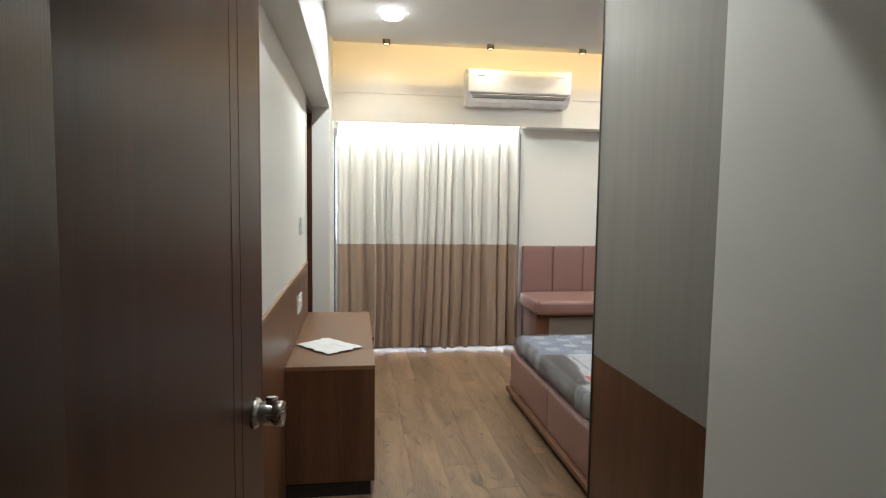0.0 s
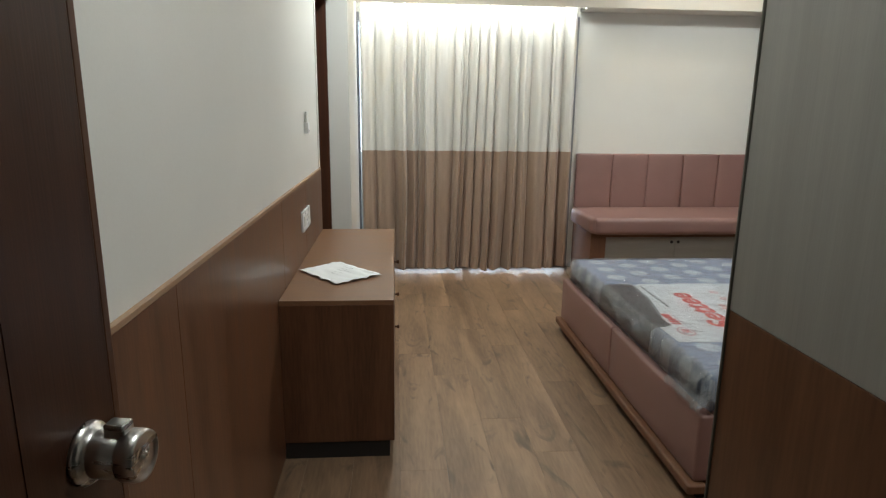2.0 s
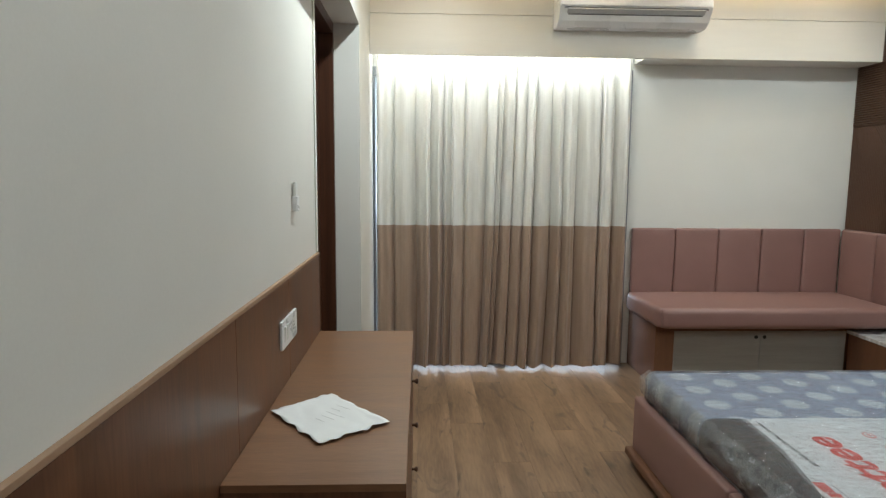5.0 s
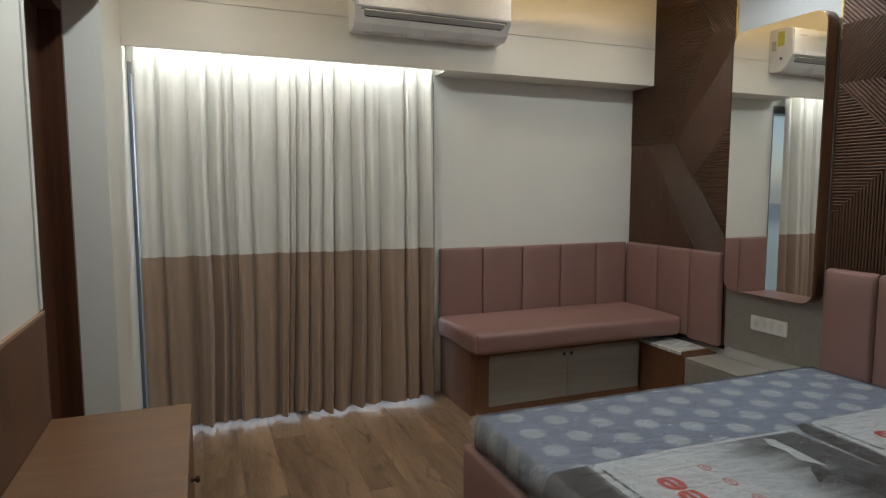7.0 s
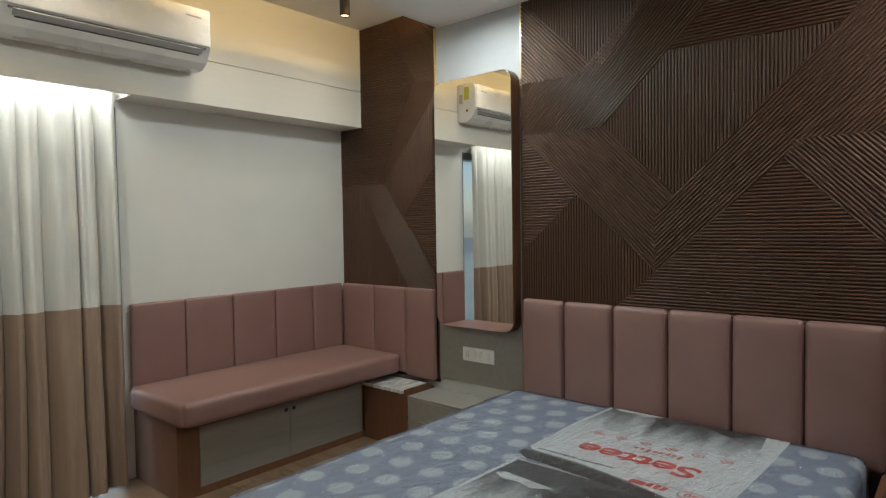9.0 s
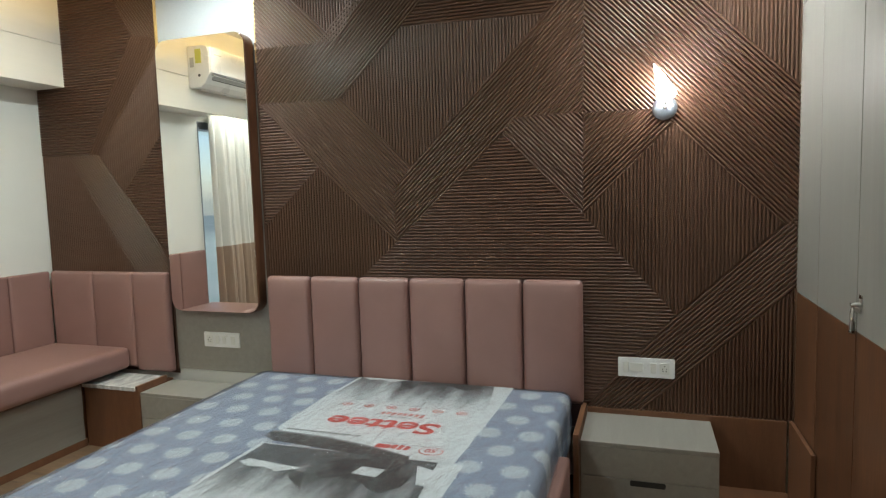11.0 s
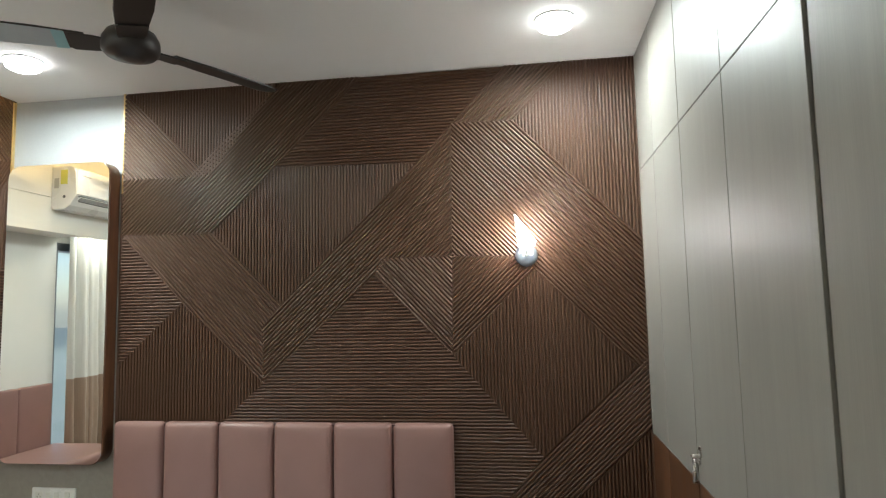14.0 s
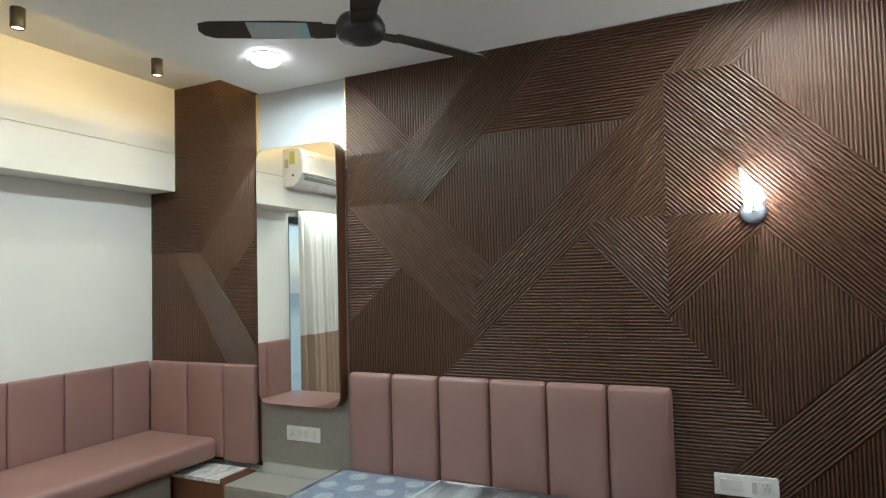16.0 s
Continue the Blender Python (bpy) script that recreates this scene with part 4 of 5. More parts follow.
# ceiling spots and downlights
spot = thing("ceiling_spot", (0.154, 5.72, STRIP), "black cylindrical spot on the raised ceiling strip", "spotlight", "row of ceiling spots")
part("body", turned([(0.034, 0), (0.034, 0.100), (0.031, 0.105), (0.029, 0.105), (0.028, 0.096), (0.004, 0.096)], (0.154, 5.72, STRIP), (0, 0, -1), 24), M_SPOT, spot, "", True)
part("lens", turned([(0.027, 0), (0.027, 0.003), (0.003, 0.004)], (0.154, 5.72, STRIP - 0.0965), (0, 0, -1), 20), M_SPOTLIT, spot, "small lit lens")
for sx in (1.111, 1.997, 2.829):
    copy_thing(spot, pose(sx, 5.72, STRIP))
dl = thing("downlight", (*DOWN[0], CEIL), "round white recessed downlight, lit", "downlight", "ceiling downlights")
part("rim", turned([(0.088, 0), (0.088, 0.005), (0.086, 0.007), (0.084, 0.007), (0.083, 0.004), (0.003, 0.004)], (*DOWN[0], CEIL), (0, 0, -1), 32), M_PLASTIC, dl, "", True)
# dome shape stands in for the glare round a flat lit disc
part("diffuser", turned([(0.0825, 0), (0.0825, 0.012), (0.075, 0.030), (0.055, 0.042), (0.027, 0.048), (0.003, 0.049)], (*DOWN[0], CEIL - 0.0045), (0, 0, -1), 32), M_DIFFUSER, dl, "glowing diffuser, domed to fill out the lamp's glare", True)
for dx, dy in DOWN[1:]:
    copy_thing(dl, pose(dx, dy, CEIL))

# ceiling fan, at rest
FX, FY, FZ = 2.190, 3.804, 2.607
fan = thing("ceiling_fan", (FX, FY, CEIL), "dark brown three-blade ceiling fan at rest", "ceiling fan")
part("canopy", turned([(0.012, 0), (0.07, 0), (0.07, 0.02), (0.05, 0.05), (0.02, 0.065)], (FX, FY, CEIL), (0, 0, -1)), M_FAN, fan, "", True)
part("down_rod", tube((FX, FY, CEIL - 0.05), (FX, FY, FZ + 0.05), 0.012), M_FAN, fan)
part("motor", turned([(0.02, 0.07), (0.05, 0.065), (0.085, 0.045), (0.098, 0.02), (0.10, 0.0), (0.098, -0.022), (0.085, -0.036), (0.055, -0.042), (0.045, -0.050), (0.02, -0.052)][::-1], (FX, FY, FZ), (0, 0, 1), 32), M_FAN, fan, "", True)
for k, a in enumerate((118, 331, 217)):
    tw = pose(FX, FY, FZ, 0, 0, a) @ pose(0, 0, 0, 9, 0, 0)
    bl = outline([(0.145, -0.052), (0.30, -0.062), (0.585, -0.056), (0.625, -0.035), (0.637, 0.0), (0.625, 0.045), (0.585, 0.058), (0.30, 0.060), (0.145, 0.048)], 0.0, 0.007, tw, bev=0.002)
    b = part("blade", bl, M_FAN, fan)
    part("blade_iron", outline([(0.07, -0.040), (0.12, -0.050), (0.185, -0.054), (0.195, -0.046), (0.195, 0.044), (0.185, 0.050), (0.12, 0.048), (0.07, 0.038)], -0.006, -0.0002, tw, bev=0.0015), M_FAN, b)
    if k == 0:
        part("protective_film", outline([(0.21, -0.057), (0.44, -0.060), (0.44, 0.059), (0.21, 0.053)], -0.0015, -0.0003, tw), M_PROT, b, "pale protective film on one blade")
        part("tape", outline([(0.205, -0.056), (0.245, -0.058), (0.245, 0.055), (0.205, 0.052)], -0.0028, -0.0016, tw), M_CYAN, b, "pale cyan tape end")

# tall mirror with rounded corners
mir = thing("wall_mirror", (XH, 4.99, 0.83), "tall rounded wall mirror on a brown wooden backing", "mirror")
pl = on_head(4.974, 1.652, XH - 0.004)
bk = outline(round_rect(0.632, 1.640, 0.075, 10), 0.0, 0.082, pl, bev=0.003)
part("backing", bk, M_DADO, mir, "dark brown wooden backing")
part("mirror_glass", outline(round_rect(0.626, 1.634, 0.072, 10), 0.0825, 0.0875, pl, bev=0.001), M_MIRROR, mir, "silvered glass")

# wall lamp
wl = thing("wall_lamp", (XH, 2.40, 1.88), "lit glass wall lamp on a round metal rose", "wall lamp")
part("rose", turned([(0.057, 0), (0.057, 0.010), (0.053, 0.018), (0.036, 0.023), (0.004, 0.024)], (XH - 0.008, 2.40, 1.880), (-1, 0, 0), 32), M_CHROME, wl, "polished steel wall rose", True)
part("stem", tube((XH - 0.03, 2.40, 1.885), (XH - 0.082, 2.40, 1.905), 0.006), M_STEEL, wl)
part("knob", turned([(0.004, 0), (0.009, 0.003), (0.009, 0.010), (0.003, 0.014)], (XH - 0.03, 2.40, 1.882), (-1, 0, -0.3), 14), M_STEEL, wl, "", True)
gl = turned([(0.012, -0.006), (0.036, 0.0), (0.042, 0.010), (0.0425, 0.03), (0.0425, 0.15), (0.041, 0.155), (0.004, 0.156)], (0, 0, 0), (0, 0, 1), 32)
for v in gl.verts:
    if v.co.z > 0.1:
        v.co.z = 0.022 + (v.co.y + 0.0425) / 0.085 * 0.140
    elif v.co.z > 0.02:
        v.co.z = 0.016 + (v.co.y + 0.0425) / 0.085 * 0.014
gl.transform(Matrix.Translation((XH - 0.088, 2.394, 1.918)) @ Matrix.Rotation(radians(-5), 4, "X"))
part("glass_shade", gl, M_LAMPGLASS, wl, "glowing slant-cut glass shade", True)

# bed: frame with padded panels, moulding, headboard
bed = thing("bed", (2.2, 3.72, 0), "double bed frame upholstered in mauve leatherette", "bed")
BX, BY0, BY1, BT = 1.10, 2.80, 4.68, 0.355
# black colour paints the shaded gap below the base moulding
part("plinth", box((BX + 0.03, BY0 + 0.03, 0), (3.24, BY1 - 0.03, 0.055)), M_BLACK, bed, "recessed plinth, black for the shade below the moulding")
part("moulding", box((BX - 0.035, BY0 - 0.02, 0.045), (BX + 0.04, BY1 + 0.02, 0.085), 0.010, 3), M_ORANGE, bed, "brown wooden base moulding")
part("moulding", box((BX + 0.0402, BY0 - 0.02, 0.045), (2.78, BY0 + 0.04, 0.085), 0.010, 3), M_ORANGE, bed, "brown wooden base moulding")
part("moulding", box((BX + 0.0402, BY1 - 0.04, 0.045), (3.0, BY1 + 0.02, 0.085), 0.010, 3), M_ORANGE, bed, "brown wooden base moulding")
YM = (BY0 + BY1) / 2
for y0, y1 in ((BY0, YM), (YM, BY1)):
    part("foot_panel", pad((BX - 0.005, y0 + 0.001, 0.084), (BX + 0.055, y1 - 0.001, BT), 0.014, (3, 10, 5), 0.006, 0), M_MAUVE, bed, "", True)
for x0, x1 in ((BX + 0.056, 1.96), (1.96, 2.775)):
    for y in (BY0, BY1 - 0.055):
        part("side_panel", pad((x0 + 0.001, y, 0.084), (x1 - 0.001, y + 0.055, BT), 0.014, (10, 3, 5), 0.006, 1), M_MAUVE, bed, "", True)
part("slat_deck", box((BX + 0.06, BY0 + 0.058, 0.12), (3.24, BY1 - 0.058, 0.20)), M_ORANGE, bed)
ys = [4.615, 4.325, 4.02, 3.715, 3.40, 3.09, 2.783]
# dark tone of the board puts shade into the seams between pads
hb = part("headboard", box((3.268, 2.79, 0.30), (3.308, 4.608, 1.045)), M_SEAM, bed, "backing board, darkened for the seams between the pads")
for y1, y0 in zip(ys, ys[1:]):
    part("headboard_pad", pad((3.245, y0 + 0.001, 0.42), (3.305, y1 - 0.001, 1.056), 0.029, (3, 8, 12), 0.013, 0), M_MAUVE, hb, "upright mauve padded panel", True)

# mattress in ticking, loose clear plastic over it, printed panels
MX0, MX1, MY0, MY1, MT = 1.135, 3.235, 2.845, 4.655, 0.492
mat_ = thing("mattress", (2.2, 3.75, 0.20), "blue-grey flowered mattress wrapped in clear plastic", "mattress")
part("ticking", pad((MX0, MY0, 0.203), (MX1, MY1, MT), 0.045, (24, 22, 4), 0.0), M_TICK, mat_, "blue-grey fabric with white flowers", True)


def crease(p):
    q = p.x * 0.35 + p.y
    w = noise.noise((p.x * 5, q * 16, p.z * 14)) * 0.008 + noise.noise((p.x * 15, q * 34, p.z * 30)) * 0.005
    w += 0.004 * max(0.0, noise.noise((p.x * 9, p.y * 9, 4))) * max(0.0, 1.6 - p.x) / 0.5
    side = max(0.0, 0.46 - p.z) * 0.09
    out = Vector((-1 if p.x < MX0 + 0.06 else 0, -1 if p.y < MY0 + 0.06 else (1 if p.y > MY1 - 0.06 else 0), 0))
    return out * (side * (0.5 + noise.noise((p.x * 8, p.y * 8, p.z * 5))) * 0.5 + w * 0.8) + Vector((0, 0, abs(w) * 0.5))


part("plastic_wrap", pad((MX0 - 0.008, MY0 - 0.008, 0.30), (MX1 + 0.004, MY1 + 0.008, MT + 0.009), 0.05, (210, 180, 14), 0.0, 2, crease), M_FILM, mat_, "creased clear plastic wrap", True).visible_shadow = False


def flap():
    bm = bmesh.new()
    n = 26
    g = []
    for i in range(n + 1):
        row = []
        for j in range(n + 1):
            u, v = i / n, j / n
            x = 1.075 + 0.17 * u + 0.02 * noise.noise((u * 5, v * 5, 2))
            y = 2.79 + 0.30 * v + 0.02 * noise.noise((u * 5, v * 5, 7))
            z = 0.372 + 0.09 * u ** 0.7 * (1 - 0.5 * v) + 0.03 * abs(noise.noise((u * 6, v * 8, 4)))
            row.append(bm.verts.new((x, y, z)))
        g.append(row)
    for i in range(n):
        for j in range(n):
            bm.faces.new((g[i][j], g[i + 1][j], g[i + 1][j + 1], g[i][j + 1]))
    return bm


part("loose_flap", flap(), M_FILM_W, mat_, "bunched loose plastic at the corner", True)


def skirt():
    """Crumpled plastic hanging between the mattress foot and the bed frame."""
    bm = bmesh.new()
    rows = []
    for j in range(141):
        y = 2.86 + 1.79 * j / 140
        row = []
        for k in range(13):
            f = k / 12
            bulge = 0.026 * math.sin(math.pi * f) + 0.016 * noise.noise((y * 11, f * 3, 1)) + 0.008 * noise.noise((y * 37, f * 7, 2))
            row.append(bm.verts.new((1.150 - 0.022 * min(1, f * 3) - bulge, y, MT + 0.008 - 0.125 * f + 0.010 * noise.noise((y * 15, f * 4, 6)))))
        rows.append(row)
    for a, b in zip(rows, rows[1:]):
        for k in range(12):
            bm.faces.new((a[k], a[k + 1], b[k + 1], b[k]))
    return bm


part("plastic_skirt", skirt(), M_FILM_W, mat_, "crumpled plastic over the foot end", True)


def flat(points, z, bm=None, h=0.0006):
    return outline(points, z, z + h, None, bm)


def lettered(body, base, ya, yb, tall, z):
    """Words lying on the bed, tops towards the foot: baseline at x = base, running from ya to yb."""
    bm = words(body, 1.0, Matrix.Identity(4))
    xs_, hs_ = [v.co.x for v in bm.verts], [v.co.y for v in bm.verts]
    kx, ky = (yb - ya) / (max(xs_) - min(xs_)), tall / max(hs_)
    for v in bm.verts:
        v.co = Vector((base - v.co.y * ky, ya + (v.co.x - min(xs_)) * kx, z + 0.0003 * (v.co.z > 0)))
    return bm


def disc(cx, cy, rx, ry, z, n=22):
    return flat([(cx + rx * math.cos(2 * math.pi * k / n), cy + ry * math.sin(2 * math.pi * k / n)) for k in range(n)], z)


def printed(b0):
    """One repeat of the printed wrap; b0 is the baseline of its large word."""
    z = MT + 0.0012
    ya, yb = 3.145, 4.045
    end = min(b0 + 0.755, MX1 - 0.012)
    sh = part("printed_panel", flat([(b0 - 0.36, ya + 0.03), (b0 + 0.2, ya), (end, ya - 0.01), (end, yb - 0.03), (b0 + 0.2, yb), (b0 - 0.19, yb), (b0 - 0.29, yb - 0.10), (b0 - 0.37, ya + 0.30)], z), M_PRINT, mat_, "white printed advertising panel")
    Z = z + 0.0010
    part("lettering", lettered("Settee", b0, 3.337, 3.872, 0.118, Z), M_RED, sh, "large red lettering")
    part("lettering", lettered("ISO 9001-2015 Certified Company", b0 - 0.190, 3.637, 4.000, 0.016, Z), M_INK, sh, "small black lettering")
    part("lettering", lettered("From the house of", b0 + 0.052, 3.50, 3.64, 0.012, Z), M_RULE, sh, "small grey lettering")
    # brand words as plain red bars
    for k in range(8):
        y = 3.448 + 0.028 * k
        tall = 0.040 if k in (0, 5) else 0.026
        part("brand_mark", flat([(b0 + 0.098, y), (b0 + 0.098, y + 0.018), (b0 + 0.098 - tall, y + 0.023), (b0 + 0.098 - tall, y + 0.005)], Z), M_ROSE, sh, "slim rose-red brand mark")
    for y0, y1, x0, x1 in ((3.385, 3.405, 0.250, 0.285), (3.412, 3.432, 0.245, 0.288), (3.440, 3.462, 0.248, 0.282), (3.468, 3.530, 0.252, 0.285)):
        part("brand_mark", flat([(b0 - x0, y0), (b0 - x0 + 0.004, y1), (b0 - x1, y1 + 0.006), (b0 - x1, y0 + 0.006)], Z), M_RED, sh, "red brand mark")
    part("rule", flat([(b0 - 0.236, 3.23), (b0 - 0.230, 3.52), (b0 - 0.233, 3.52), (b0 - 0.239, 3.23)], Z), M_RULE, sh, "thin grey rule")
    for k in range(6):
        cy = 3.292 + 0.117 * k
        rm = part("roundel", disc(b0 + 0.158, cy, 0.021, 0.027, Z), M_ROSE, sh)
        part("roundel_centre", disc(b0 + 0.158, cy, 0.014, 0.020, Z + 0.0008, 14), M_PRINT, rm)
        part("roundel_mark", disc(b0 + 0.158, cy, 0.006, 0.013, Z + 0.0016, 8), M_ROSE, rm)
        part("rule", flat([(b0 + 0.196, cy - 0.035), (b0 + 0.196, cy + 0.035), (b0 + 0.199, cy + 0.035), (b0 + 0.199, cy - 0.035)], Z), M_RULE, sh)
    rm = part("roundel", disc(b0 - 0.272, 3.295, 0.036, 0.052, Z, 26), M_ROSE, sh)
    part("roundel_centre", disc(b0 - 0.272, 3.295, 0.031, 0.046, Z + 0.0008, 26), M_PRINT, rm)
    part("lettering", lettered("50", b0 - 0.255, 3.270, 3.320, 0.034, Z + 0.0016), M_RED, rm)
    # photograph: grey ground that fades out, dark furniture shapes on it
    part("photo_print", flat([(b0 + 0.225, ya + 0.05), (end - 0.008, ya + 0.09), (end - 0.008, yb - 0.05), (b0 + 0.225, yb - 0.02)], Z), M_PHOTO, sh, "grey photographic print that fades to white")
    for pts, m, lb in (
            ([(0.53, 3.30), (0.60, 3.29), (0.625, 3.34), (0.60, 3.42), (0.60, 3.50), (0.625, 3.58), (0.56, 3.65), (0.52, 3.62), (0.545, 3.55), (0.53, 3.45), (0.49, 3.41), (0.475, 3.35)], M_INK, "black printed sofa shape"),
            ([(0.585, 3.36), (0.735, 3.335), (0.75, 3.40), (0.72, 3.50), (0.68, 3.62), (0.64, 3.64), (0.60, 3.60)], M_INK, "black printed furniture shape"),
            ([(0.575, 3.415), (0.64, 3.405), (0.645, 3.50), (0.585, 3.515)], M_PRINT, "white printed cushion shape"),
            ([(0.525, 3.80), (0.575, 3.72), (0.60, 3.96), (0.57, 3.99), (0.54, 3.93), (0.55, 3.86)], M_PRINT, "white printed shape"),
            ([(0.43, 3.64), (0.545, 3.68), (0.56, 3.76), (0.50, 3.73)], M_INK, "black printed shape"),
            ([(0.545, 3.165), (0.66, 3.165), (0.70, 3.30), (0.62, 3.275), (0.56, 3.255)], M_PRINT, "white printed corner")):
        pts = [(min(b0 + px, end - 0.004), py) for px, py in pts]
        if max(p[0] for p in pts) - min(p[0] for p in pts) > 0.03:
            part("photo_print", flat(pts, Z + 0.0008 * (2 if m is M_PRINT else 1)), m, sh, lb)
    # soft-edged black band across the sheet
    for k, m in enumerate((M_BAND, M_INK)):
        g = 0.016 * k
        part("photo_print", flat([(b0 - 0.225 - g, yb - 0.004), (b0 - 0.235 - g, 3.78), (b0 - 0.280 - g, 3.55), (b0 - 0.335 - g * 0.5, 3.36), (b0 - 0.385, 3.35), (b0 - 0.378, 3.50), (b0 - 0.350, 3.74), (b0 - 0.325, yb - 0.06), (b0 - 0.288, yb - 0.002)], Z + 0.0008 * k), m, sh, "black printed band")


def wrapped_print():
    """Dark print that runs over the rounded foot edge of the mattress."""
    bm = bmesh.new()
    prof = [(1.30 - 0.02 * k, MT + 0.0046) for k in range(6)]
    prof += [(MX0 + 0.045 - 0.0498 * math.sin(a), MT - 0.045 + 0.0498 * math.cos(a)) for a in (0.2, 0.5, 0.8, 1.1, 1.4, 1.57)]
    prof += [(MX0 - 0.0048, MT - 0.045 - 0.02 * k) for k in range(1, 5)]
    rows = []
    for j in range(31):
        f = j / 30
        y = 3.36 + 0.68 * f
        cut = 0.35 + 0.3 * noise.noise((f * 4, 1, 1)) + 0.35 * f
        row = []
        for k, (px, pz) in enumerate(prof):
            sh = (1 - min(1, k / 6)) * (0.16 - 0.12 * cut)
            row.append(bm.verts.new((px - sh * 0.6, y + 0.012 * noise.noise((k * 0.4, f * 5, 3)), pz)))
        rows.append(row)
    for a, b in zip(rows, rows[1:]):
        for k in range(len(prof) - 1):
            bm.faces.new((a[k], a[k + 1], b[k + 1], b[k]))
    return bm


part("wrapped_print", wrapped_print(), M_INK, mat_, "black print wrapped over the foot edge", True)
printed(2.645)
printed(1.535)

# upholstered corner bench
SX0, SY = 1.60, 5.665
bench = thing("bench", (2.45, 6.0, 0), "built-in corner bench with mauve cushion and storage", "bench")
part("side_board", box((1.645, 5.815, 0.0), (1.665, YF - 0.002, 0.440), 0.001), M_ORANGE, bench, "brown wooden side board")
part("front_frame", box((1.6652, 5.815, 0.395), (3.01, 5.835, 0.440), 0.001), M_ORANGE, bench, "brown wooden rail")
part("front_frame", box((1.6652, 5.815, 0.0), (1.775, 5.835, 0.3948), 0.001), M_ORANGE, bench)
part("front_frame", box((1.7752, 5.815, 0.0), (3.01, 5.835, 0.045), 0.001), M_ORANGE, bench)
part("carcass", box((1.6652, 5.84, 0.0), (3.30, YF - 0.003, 0.439)), M_ORANGE, bench)
for x0, x1, hx in ((1.777, 2.383, 2.355), (2.386, 2.995, 2.414)):
    dd = part("storage_door", box((x0, 5.815, 0.047), (x1, 5.833, 0.393), 0.001), M_TAUPE, bench, "taupe laminated door")
    # raised black disc paints the shade inside a finger hole
    part("finger_hole", turned([(0.013, 0), (0.013, 0.0025), (0.009, 0.003), (0.002, 0.0032)], (hx, 5.8155, 0.352), (0, -1, 0), 16), M_BLACK, dd, "black disc for a shaded round finger hole")


def soft_corner(p):
    c = Vector((SX0 + 0.09, SY + 0.09, p.z))
    if p.x < c.x and p.y < c.y:
        d = p - c
        k = max(abs(d.x), abs(d.y)) / max(d.length, 1e-6)
        return d * (k - 1)
    return (0, 0, 0)


part("seat_cushion", pad((SX0, SY, 0.442), (3.252, 6.319, 0.580), 0.035, (40, 20, 3), 0.006, 2, soft_corner), M_MAUVE, bench, "mauve leatherette seat cushion", True)
xs = [1.632, 1.968, 2.302, 2.638, 2.972, 3.262]
for x0, x1 in zip(xs, xs[1:]):
    part("back_pad", pad((x0 + 0.001, 6.322, 0.50), (x1 - 0.001, 6.363, 1.066), 0.015, (8, 3, 10), 0.006, 1), M_MAUVE, bench, "upright mauve padded panel", True)
ysb = [6.321, 5.955, 5.628, 5.352]
for k, (y1, y0) in enumerate(zip(ysb, ysb[1:])):
    part("back_pad", pad((3.255, y0 + 0.001, (0.50, 0.442, 0.425)[min(k, 2)]), (3.308, y1 - 0.001, 1.066), 0.018, (3, 8, 10), 0.006, 0), M_MAUVE, bench, "upright mauve padded panel", True)

# marble-topped corner unit
cu_ = thing("corner_unit", (3.15, 5.6, 0), "small brown wooden side unit with grey marble top", "side table")
part("body", box((3.012, 5.385, 0), (3.30, 5.812, 0.378), 0.0015), M_ORANGE, cu_)
part("edge_board", box((3.005, 5.385, 0.3785), (3.25, 5.402, 0.410), 0.002), M_ORANGE, cu_)
part("marble_top", box((2.995, 5.404, 0.380), (3.25, 5.812, 0.404), 0.002), M_MARBLE, cu_, "polished grey veined marble slab")


def bedside(y0, y1, x0, zt, label, back=3.30):
    th = thing("bedside_cabinet", ((x0 + back) / 2, (y0 + y1) / 2, 0), label, "bedside cabinet", "bedside cabinets")
    part("body", box((x0 + 0.018, y0, 0.05), (back, y1, zt - 0.0182)), M_TAUPE, th)
    part("top_panel", box((x0, y0 - 0.001, zt - 0.018), (back, y1 + 0.001, zt), 0.0015), M_TAUPE, th)
    zm = 0.212
    for z0, z1 in ((0.055, zm - 0.0015), (zm + 0.0015, zt - 0.0195)):
        d = part("drawer", box((x0, y0, z0), (x0 + 0.0178, y1, z1), 0.0012), M_TAUPE, th)
        if z0 < 0.1:
            # no real recess: a thin black plate paints the shaded cutout
            part("grip_recess", outline(round_rect(0.15, 0.026, 0.008), 0, 0.0012, Matrix(((0, 0, -1, x0 + 0.0002), (-1, 0, 0, (y0 + y1) / 2), (0, 1, 0, z1 - 0.014), (0, 0, 0, 1)))), M_BLACK, d, "flat black plate for a shaded finger cutout")
    part("plinth", box((x0 + 0.05, y0 + 0.02, 0), (back, y1 - 0.02, 0.0498)), M_BLACK, th)
    return th


bedside(2.190, 2.769, 2.922, 0.372, "taupe two-drawer bedside cabinet set between brown boards")
bedside(4.70, 5.382, 3.02, 0.368, "taupe two-drawer bedside cabinet below the tall mirror")
surr = thing("bedside_surround", (3.05, 2.3, 0), "brown wooden boards framing the bedside cabinet", "panelling")
part("bed_side_board", box((2.862, 2.772, 0), (3.30, 2.797, 0.418), 0.0015), M_ORANGE, surr)
part("back_board", box((3.301, 1.86, 0), (3.3195, 2.771, 0.398), 0.001), M_ORANGE, surr)
part("end_board", box((2.910, 1.834, 0), (3.30, 1.852, 0.405), 0.0015), M_ORANGE, surr)
part("floor_shelf", box((3.020, 1.8525, 0.03), (3.30, 2.189, 0.055), 0.0015), M_ORANGE, surr)

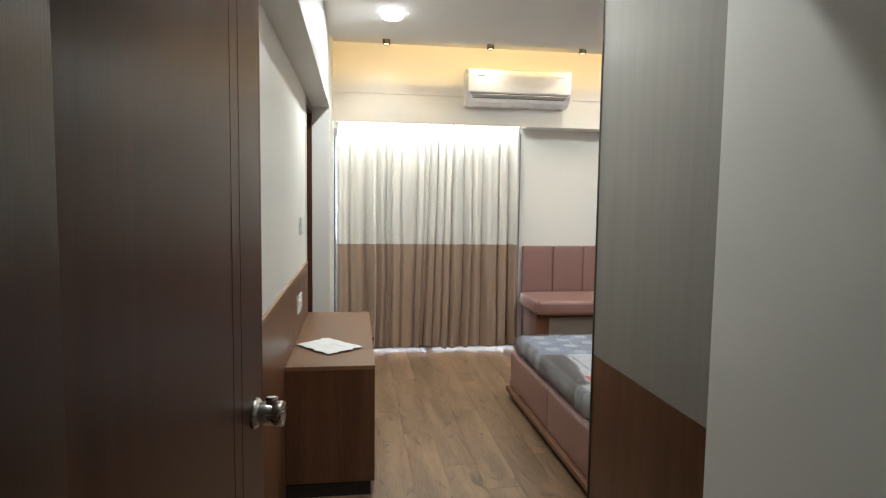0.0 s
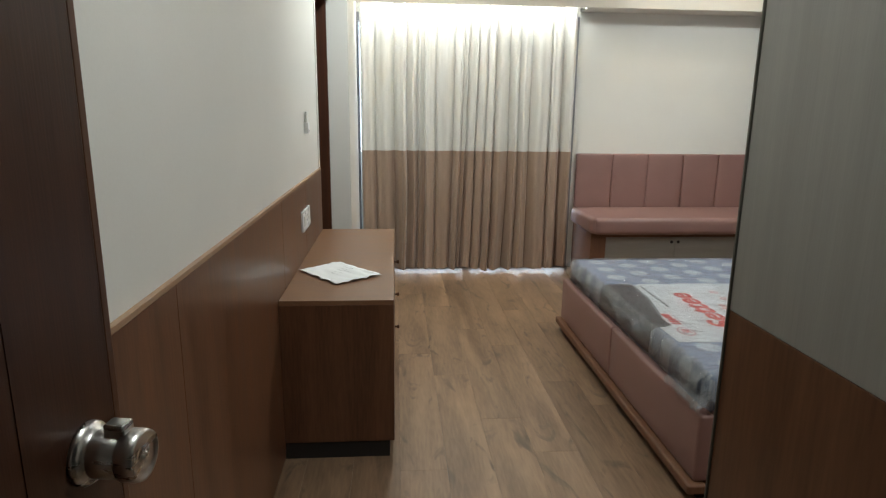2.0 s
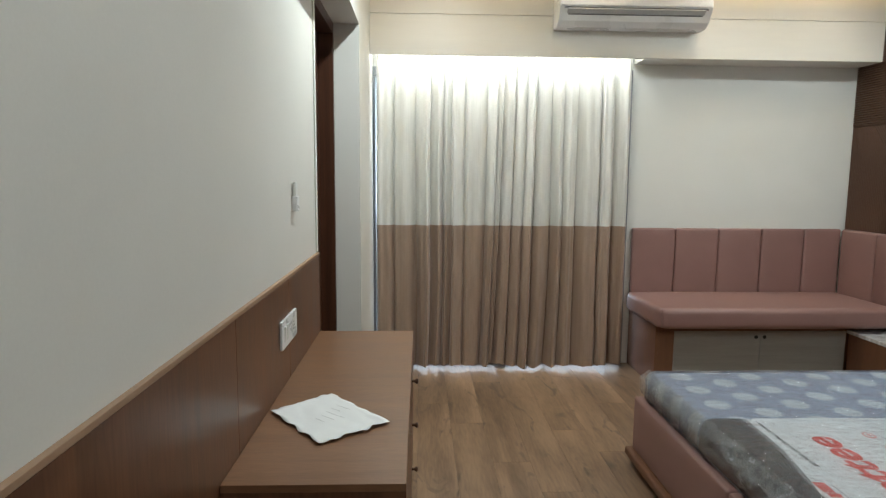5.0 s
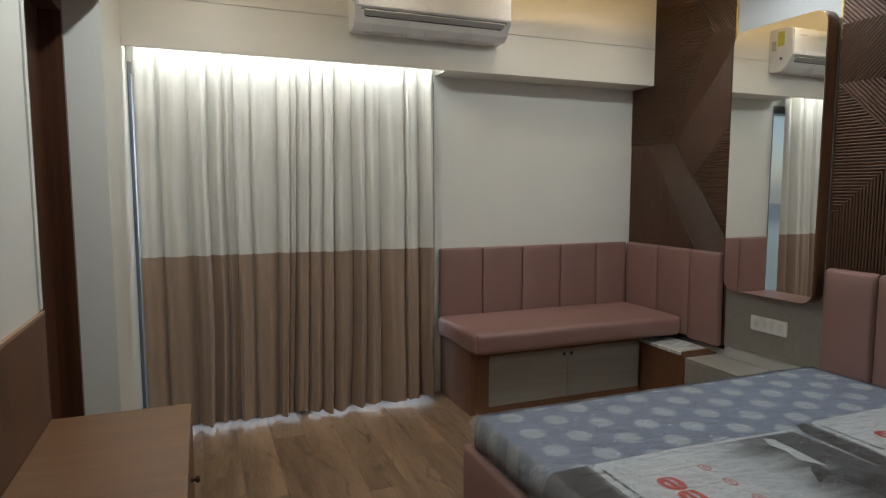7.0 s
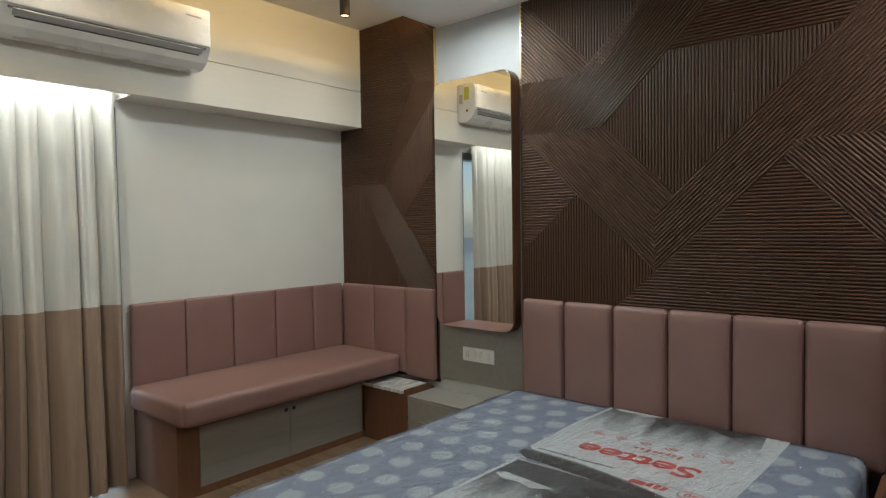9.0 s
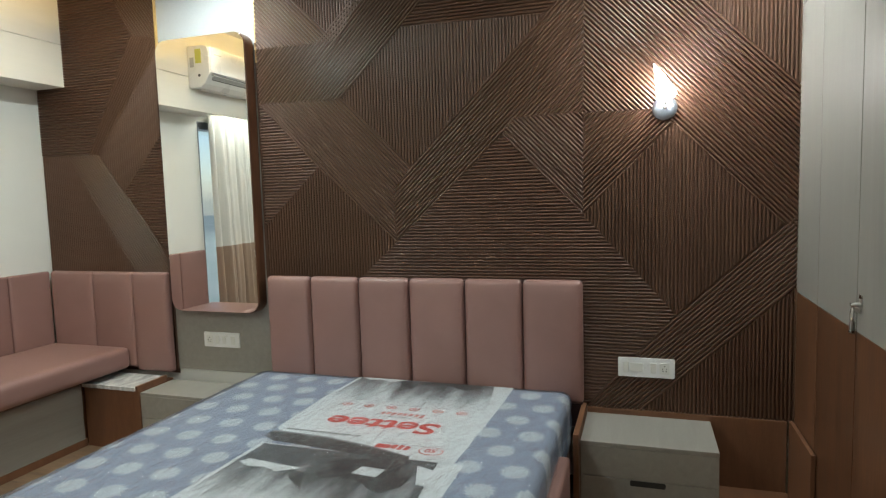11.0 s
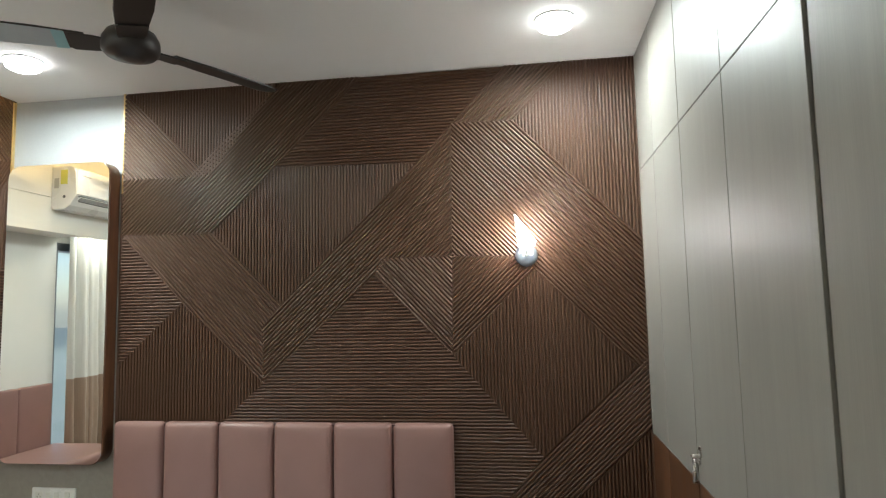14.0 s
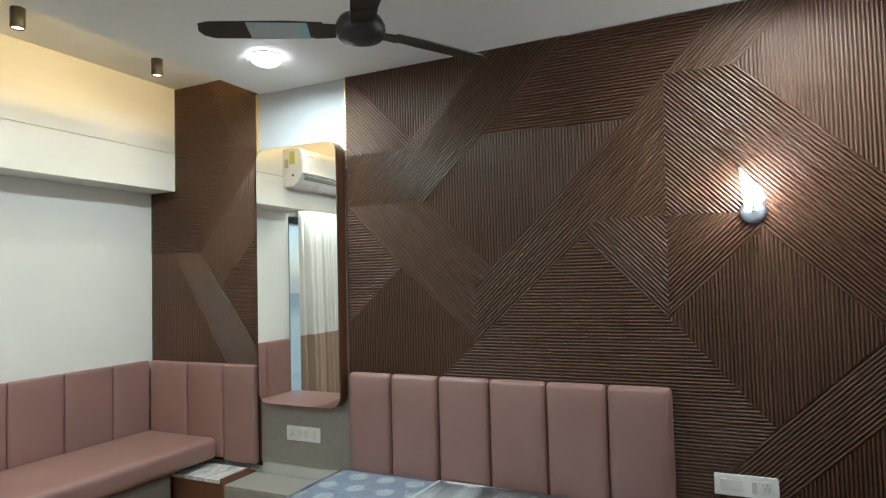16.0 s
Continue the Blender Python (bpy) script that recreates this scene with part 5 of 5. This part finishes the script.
# wardrobes: grey laminate doors over brown lower part
WY, WB, WDADO, LOFT = 1.83, 1.31, 1.012, 2.283


def ring(c, r, t, tilt, bm=None):
    """A wire ring round the room's y axis, leaned by tilt."""
    tmp = bmesh.new()
    rows = []
    for i in range(20):
        a = 2 * math.pi * i / 20
        row = []
        for j in range(8):
            b = 2 * math.pi * j / 8
            q = r + t * math.cos(b)
            row.append(tmp.verts.new((q * math.cos(a), t * math.sin(b), q * math.sin(a) * 1.25)))
        rows.append(row)
    for i in range(20):
        for j in range(8):
            tmp.faces.new((rows[i][j], rows[(i + 1) % 20][j], rows[(i + 1) % 20][(j + 1) % 8], rows[i][(j + 1) % 8]))
    tmp.transform(Matrix.Translation(c) @ pose(0, 0, 0, 0, tilt, 0))
    return join(bm, tmp)


def latch(x, z, parent):
    """Hasp over the gap, a turned staple on the next door and a small hanging lock."""
    lt = part("latch", box((x - 0.046, WY, z + 0.018), (x + 0.020, WY + 0.006, z + 0.034), 0.0025), M_STEEL, parent, "small steel latch")
    part("latch_plate", outline(round_rect(0.026, 0.040, 0.012), 0, 0.004, Matrix(((1, 0, 0, x - 0.050), (0, 0, 1, WY), (0, 1, 0, z + 0.062), (0, 0, 0, 1))), bev=0.001), M_STEEL, lt)
    part("staple", tube((x - 0.050, WY, z + 0.050), (x - 0.050, WY + 0.030, z + 0.046), 0.006, 0.008, n=14), M_STEEL, lt, "", True)
    part("latch_ring", ring((x, WY + 0.012, z + 0.006), 0.016, 0.0028, 12), M_STEEL, lt, "", True)
    part("hanging_lock", pad((x + 0.002, WY + 0.003, z - 0.060), (x + 0.022, WY + 0.015, z - 0.016), 0.0055, (3, 2, 4)), M_STEEL, lt, "small hanging steel lock", True)


def wardrobe(doors, lat, label):
    x0, x1 = min(d[0] for d in doors), max(d[1] for d in doors)
    th = thing("wardrobe", ((x0 + x1) / 2, (WB + WY) / 2, 0), label, "wardrobe", "row of wardrobes")
    # black colour puts the shade of the door gaps on the carcass
    part("body", box((x0 + 0.0005, WB, 0), (x1 - 0.0005, WY - 0.0195, CEIL - 0.002)), M_BLACK, th, "carcass coloured black for the shade in the gaps")
    for a, b in doors:
        d = part("door", box((a + 0.0028, WY - 0.019, WDADO), (b - 0.0018, WY, LOFT - 0.002), 0.0012, 1), M_GREY, th)
        part("lower_panel", box((a + 0.0028, WY - 0.019, 0.06), (b - 0.0018, WY, WDADO - 0.0006), 0.0012, 1), M_DADO, d, "brown walnut lower panel")
        part("loft_door", box((a + 0.0028, WY - 0.019, LOFT + 0.002), (b - 0.0018, WY, CEIL - 0.003), 0.0012, 1), M_GREY, th)
    part("plinth", box((x0, WY - 0.06, 0), (x1, WY - 0.025, 0.06)), M_BLACK, th)
    if lat is not None:
        latch(lat, 1.06, th)
    return th


wardrobe([(2.490, 2.957), (2.957, 3.306)], 2.495, "tall grey laminate wardrobe with brown lower panels")
wardrobe([(1.470, 1.988), (1.988, 2.488)], 1.462, "tall grey laminate wardrobe with brown lower panels")
prf = thing("wardrobe_filler", (1.42, 1.6, 0), "bronze-grey metal handle channel between wardrobes", "handle profile")
part("profile", box((1.438, WB, WDADO), (1.4685, WY - 0.007, CEIL - 0.003), 0.001), M_CHANNEL, prf)
part("profile_foot", box((1.438, WB, 0), (1.4685, WY - 0.007, WDADO - 0.001), 0.001), M_BLACK, prf, "dark lower end of the profile")
wardrobe([(1.142, 1.436)], None, "narrow grey laminate wardrobe with brown lower panel")
endc = thing("end_wardrobe", (0.9, 1.64, 0), "deep grey laminate end wardrobe with brown lower part", "wardrobe")
part("upper_body", box((0.6605, WB + 0.0005, 1.045), (1.14, 1.968, CEIL - 0.002), 0.0015), M_GREY, endc)
part("lower_body", box((0.6605, WB + 0.0005, 0), (1.14, 1.968, 1.044), 0.0015), M_DADO, endc, "brown walnut lower part")
part("edge_profile", box((0.657, 1.9685, 0), (0.669, 1.974, CEIL - 0.002), 0.001), M_CHANNEL, endc, "thin bronze-grey edge profile")

# floor planks
PW, PL = 0.192, 1.22
plank_mesh = {}


def plank(length):
    k = round(length, 3)
    if k not in plank_mesh:
        plank_mesh[k] = finish("plank", box((0.0002, 0.0002, -0.0085), (PW - 0.0002, length - 0.0002, 0.0), 0.0005, 1), M_FLOOR)
    return plank_mesh[k]


rp = random.Random(5)
x = -1.72
col = 0
while x < XH:
    y = -1.7 - [0.0, 0.42, 0.81][col % 3] - 0.11 * (col % 2)
    while y < YF:
        for lo, hi, xa, xb in ((-1.7, 0.6, -1.72, 1.75), (0.6, YF - 0.002, XL - 0.12, XH + 0.03)):
            a, b = max(y, lo), min(y + PL, hi)
            if b - a > 0.05 and x + PW < xb and x + PW > xa:
                o = new("plank", plank(b - a))
                o.parent = floor
                o.location = (x, a, 0)
        y += PL
    x += PW
    col += 1
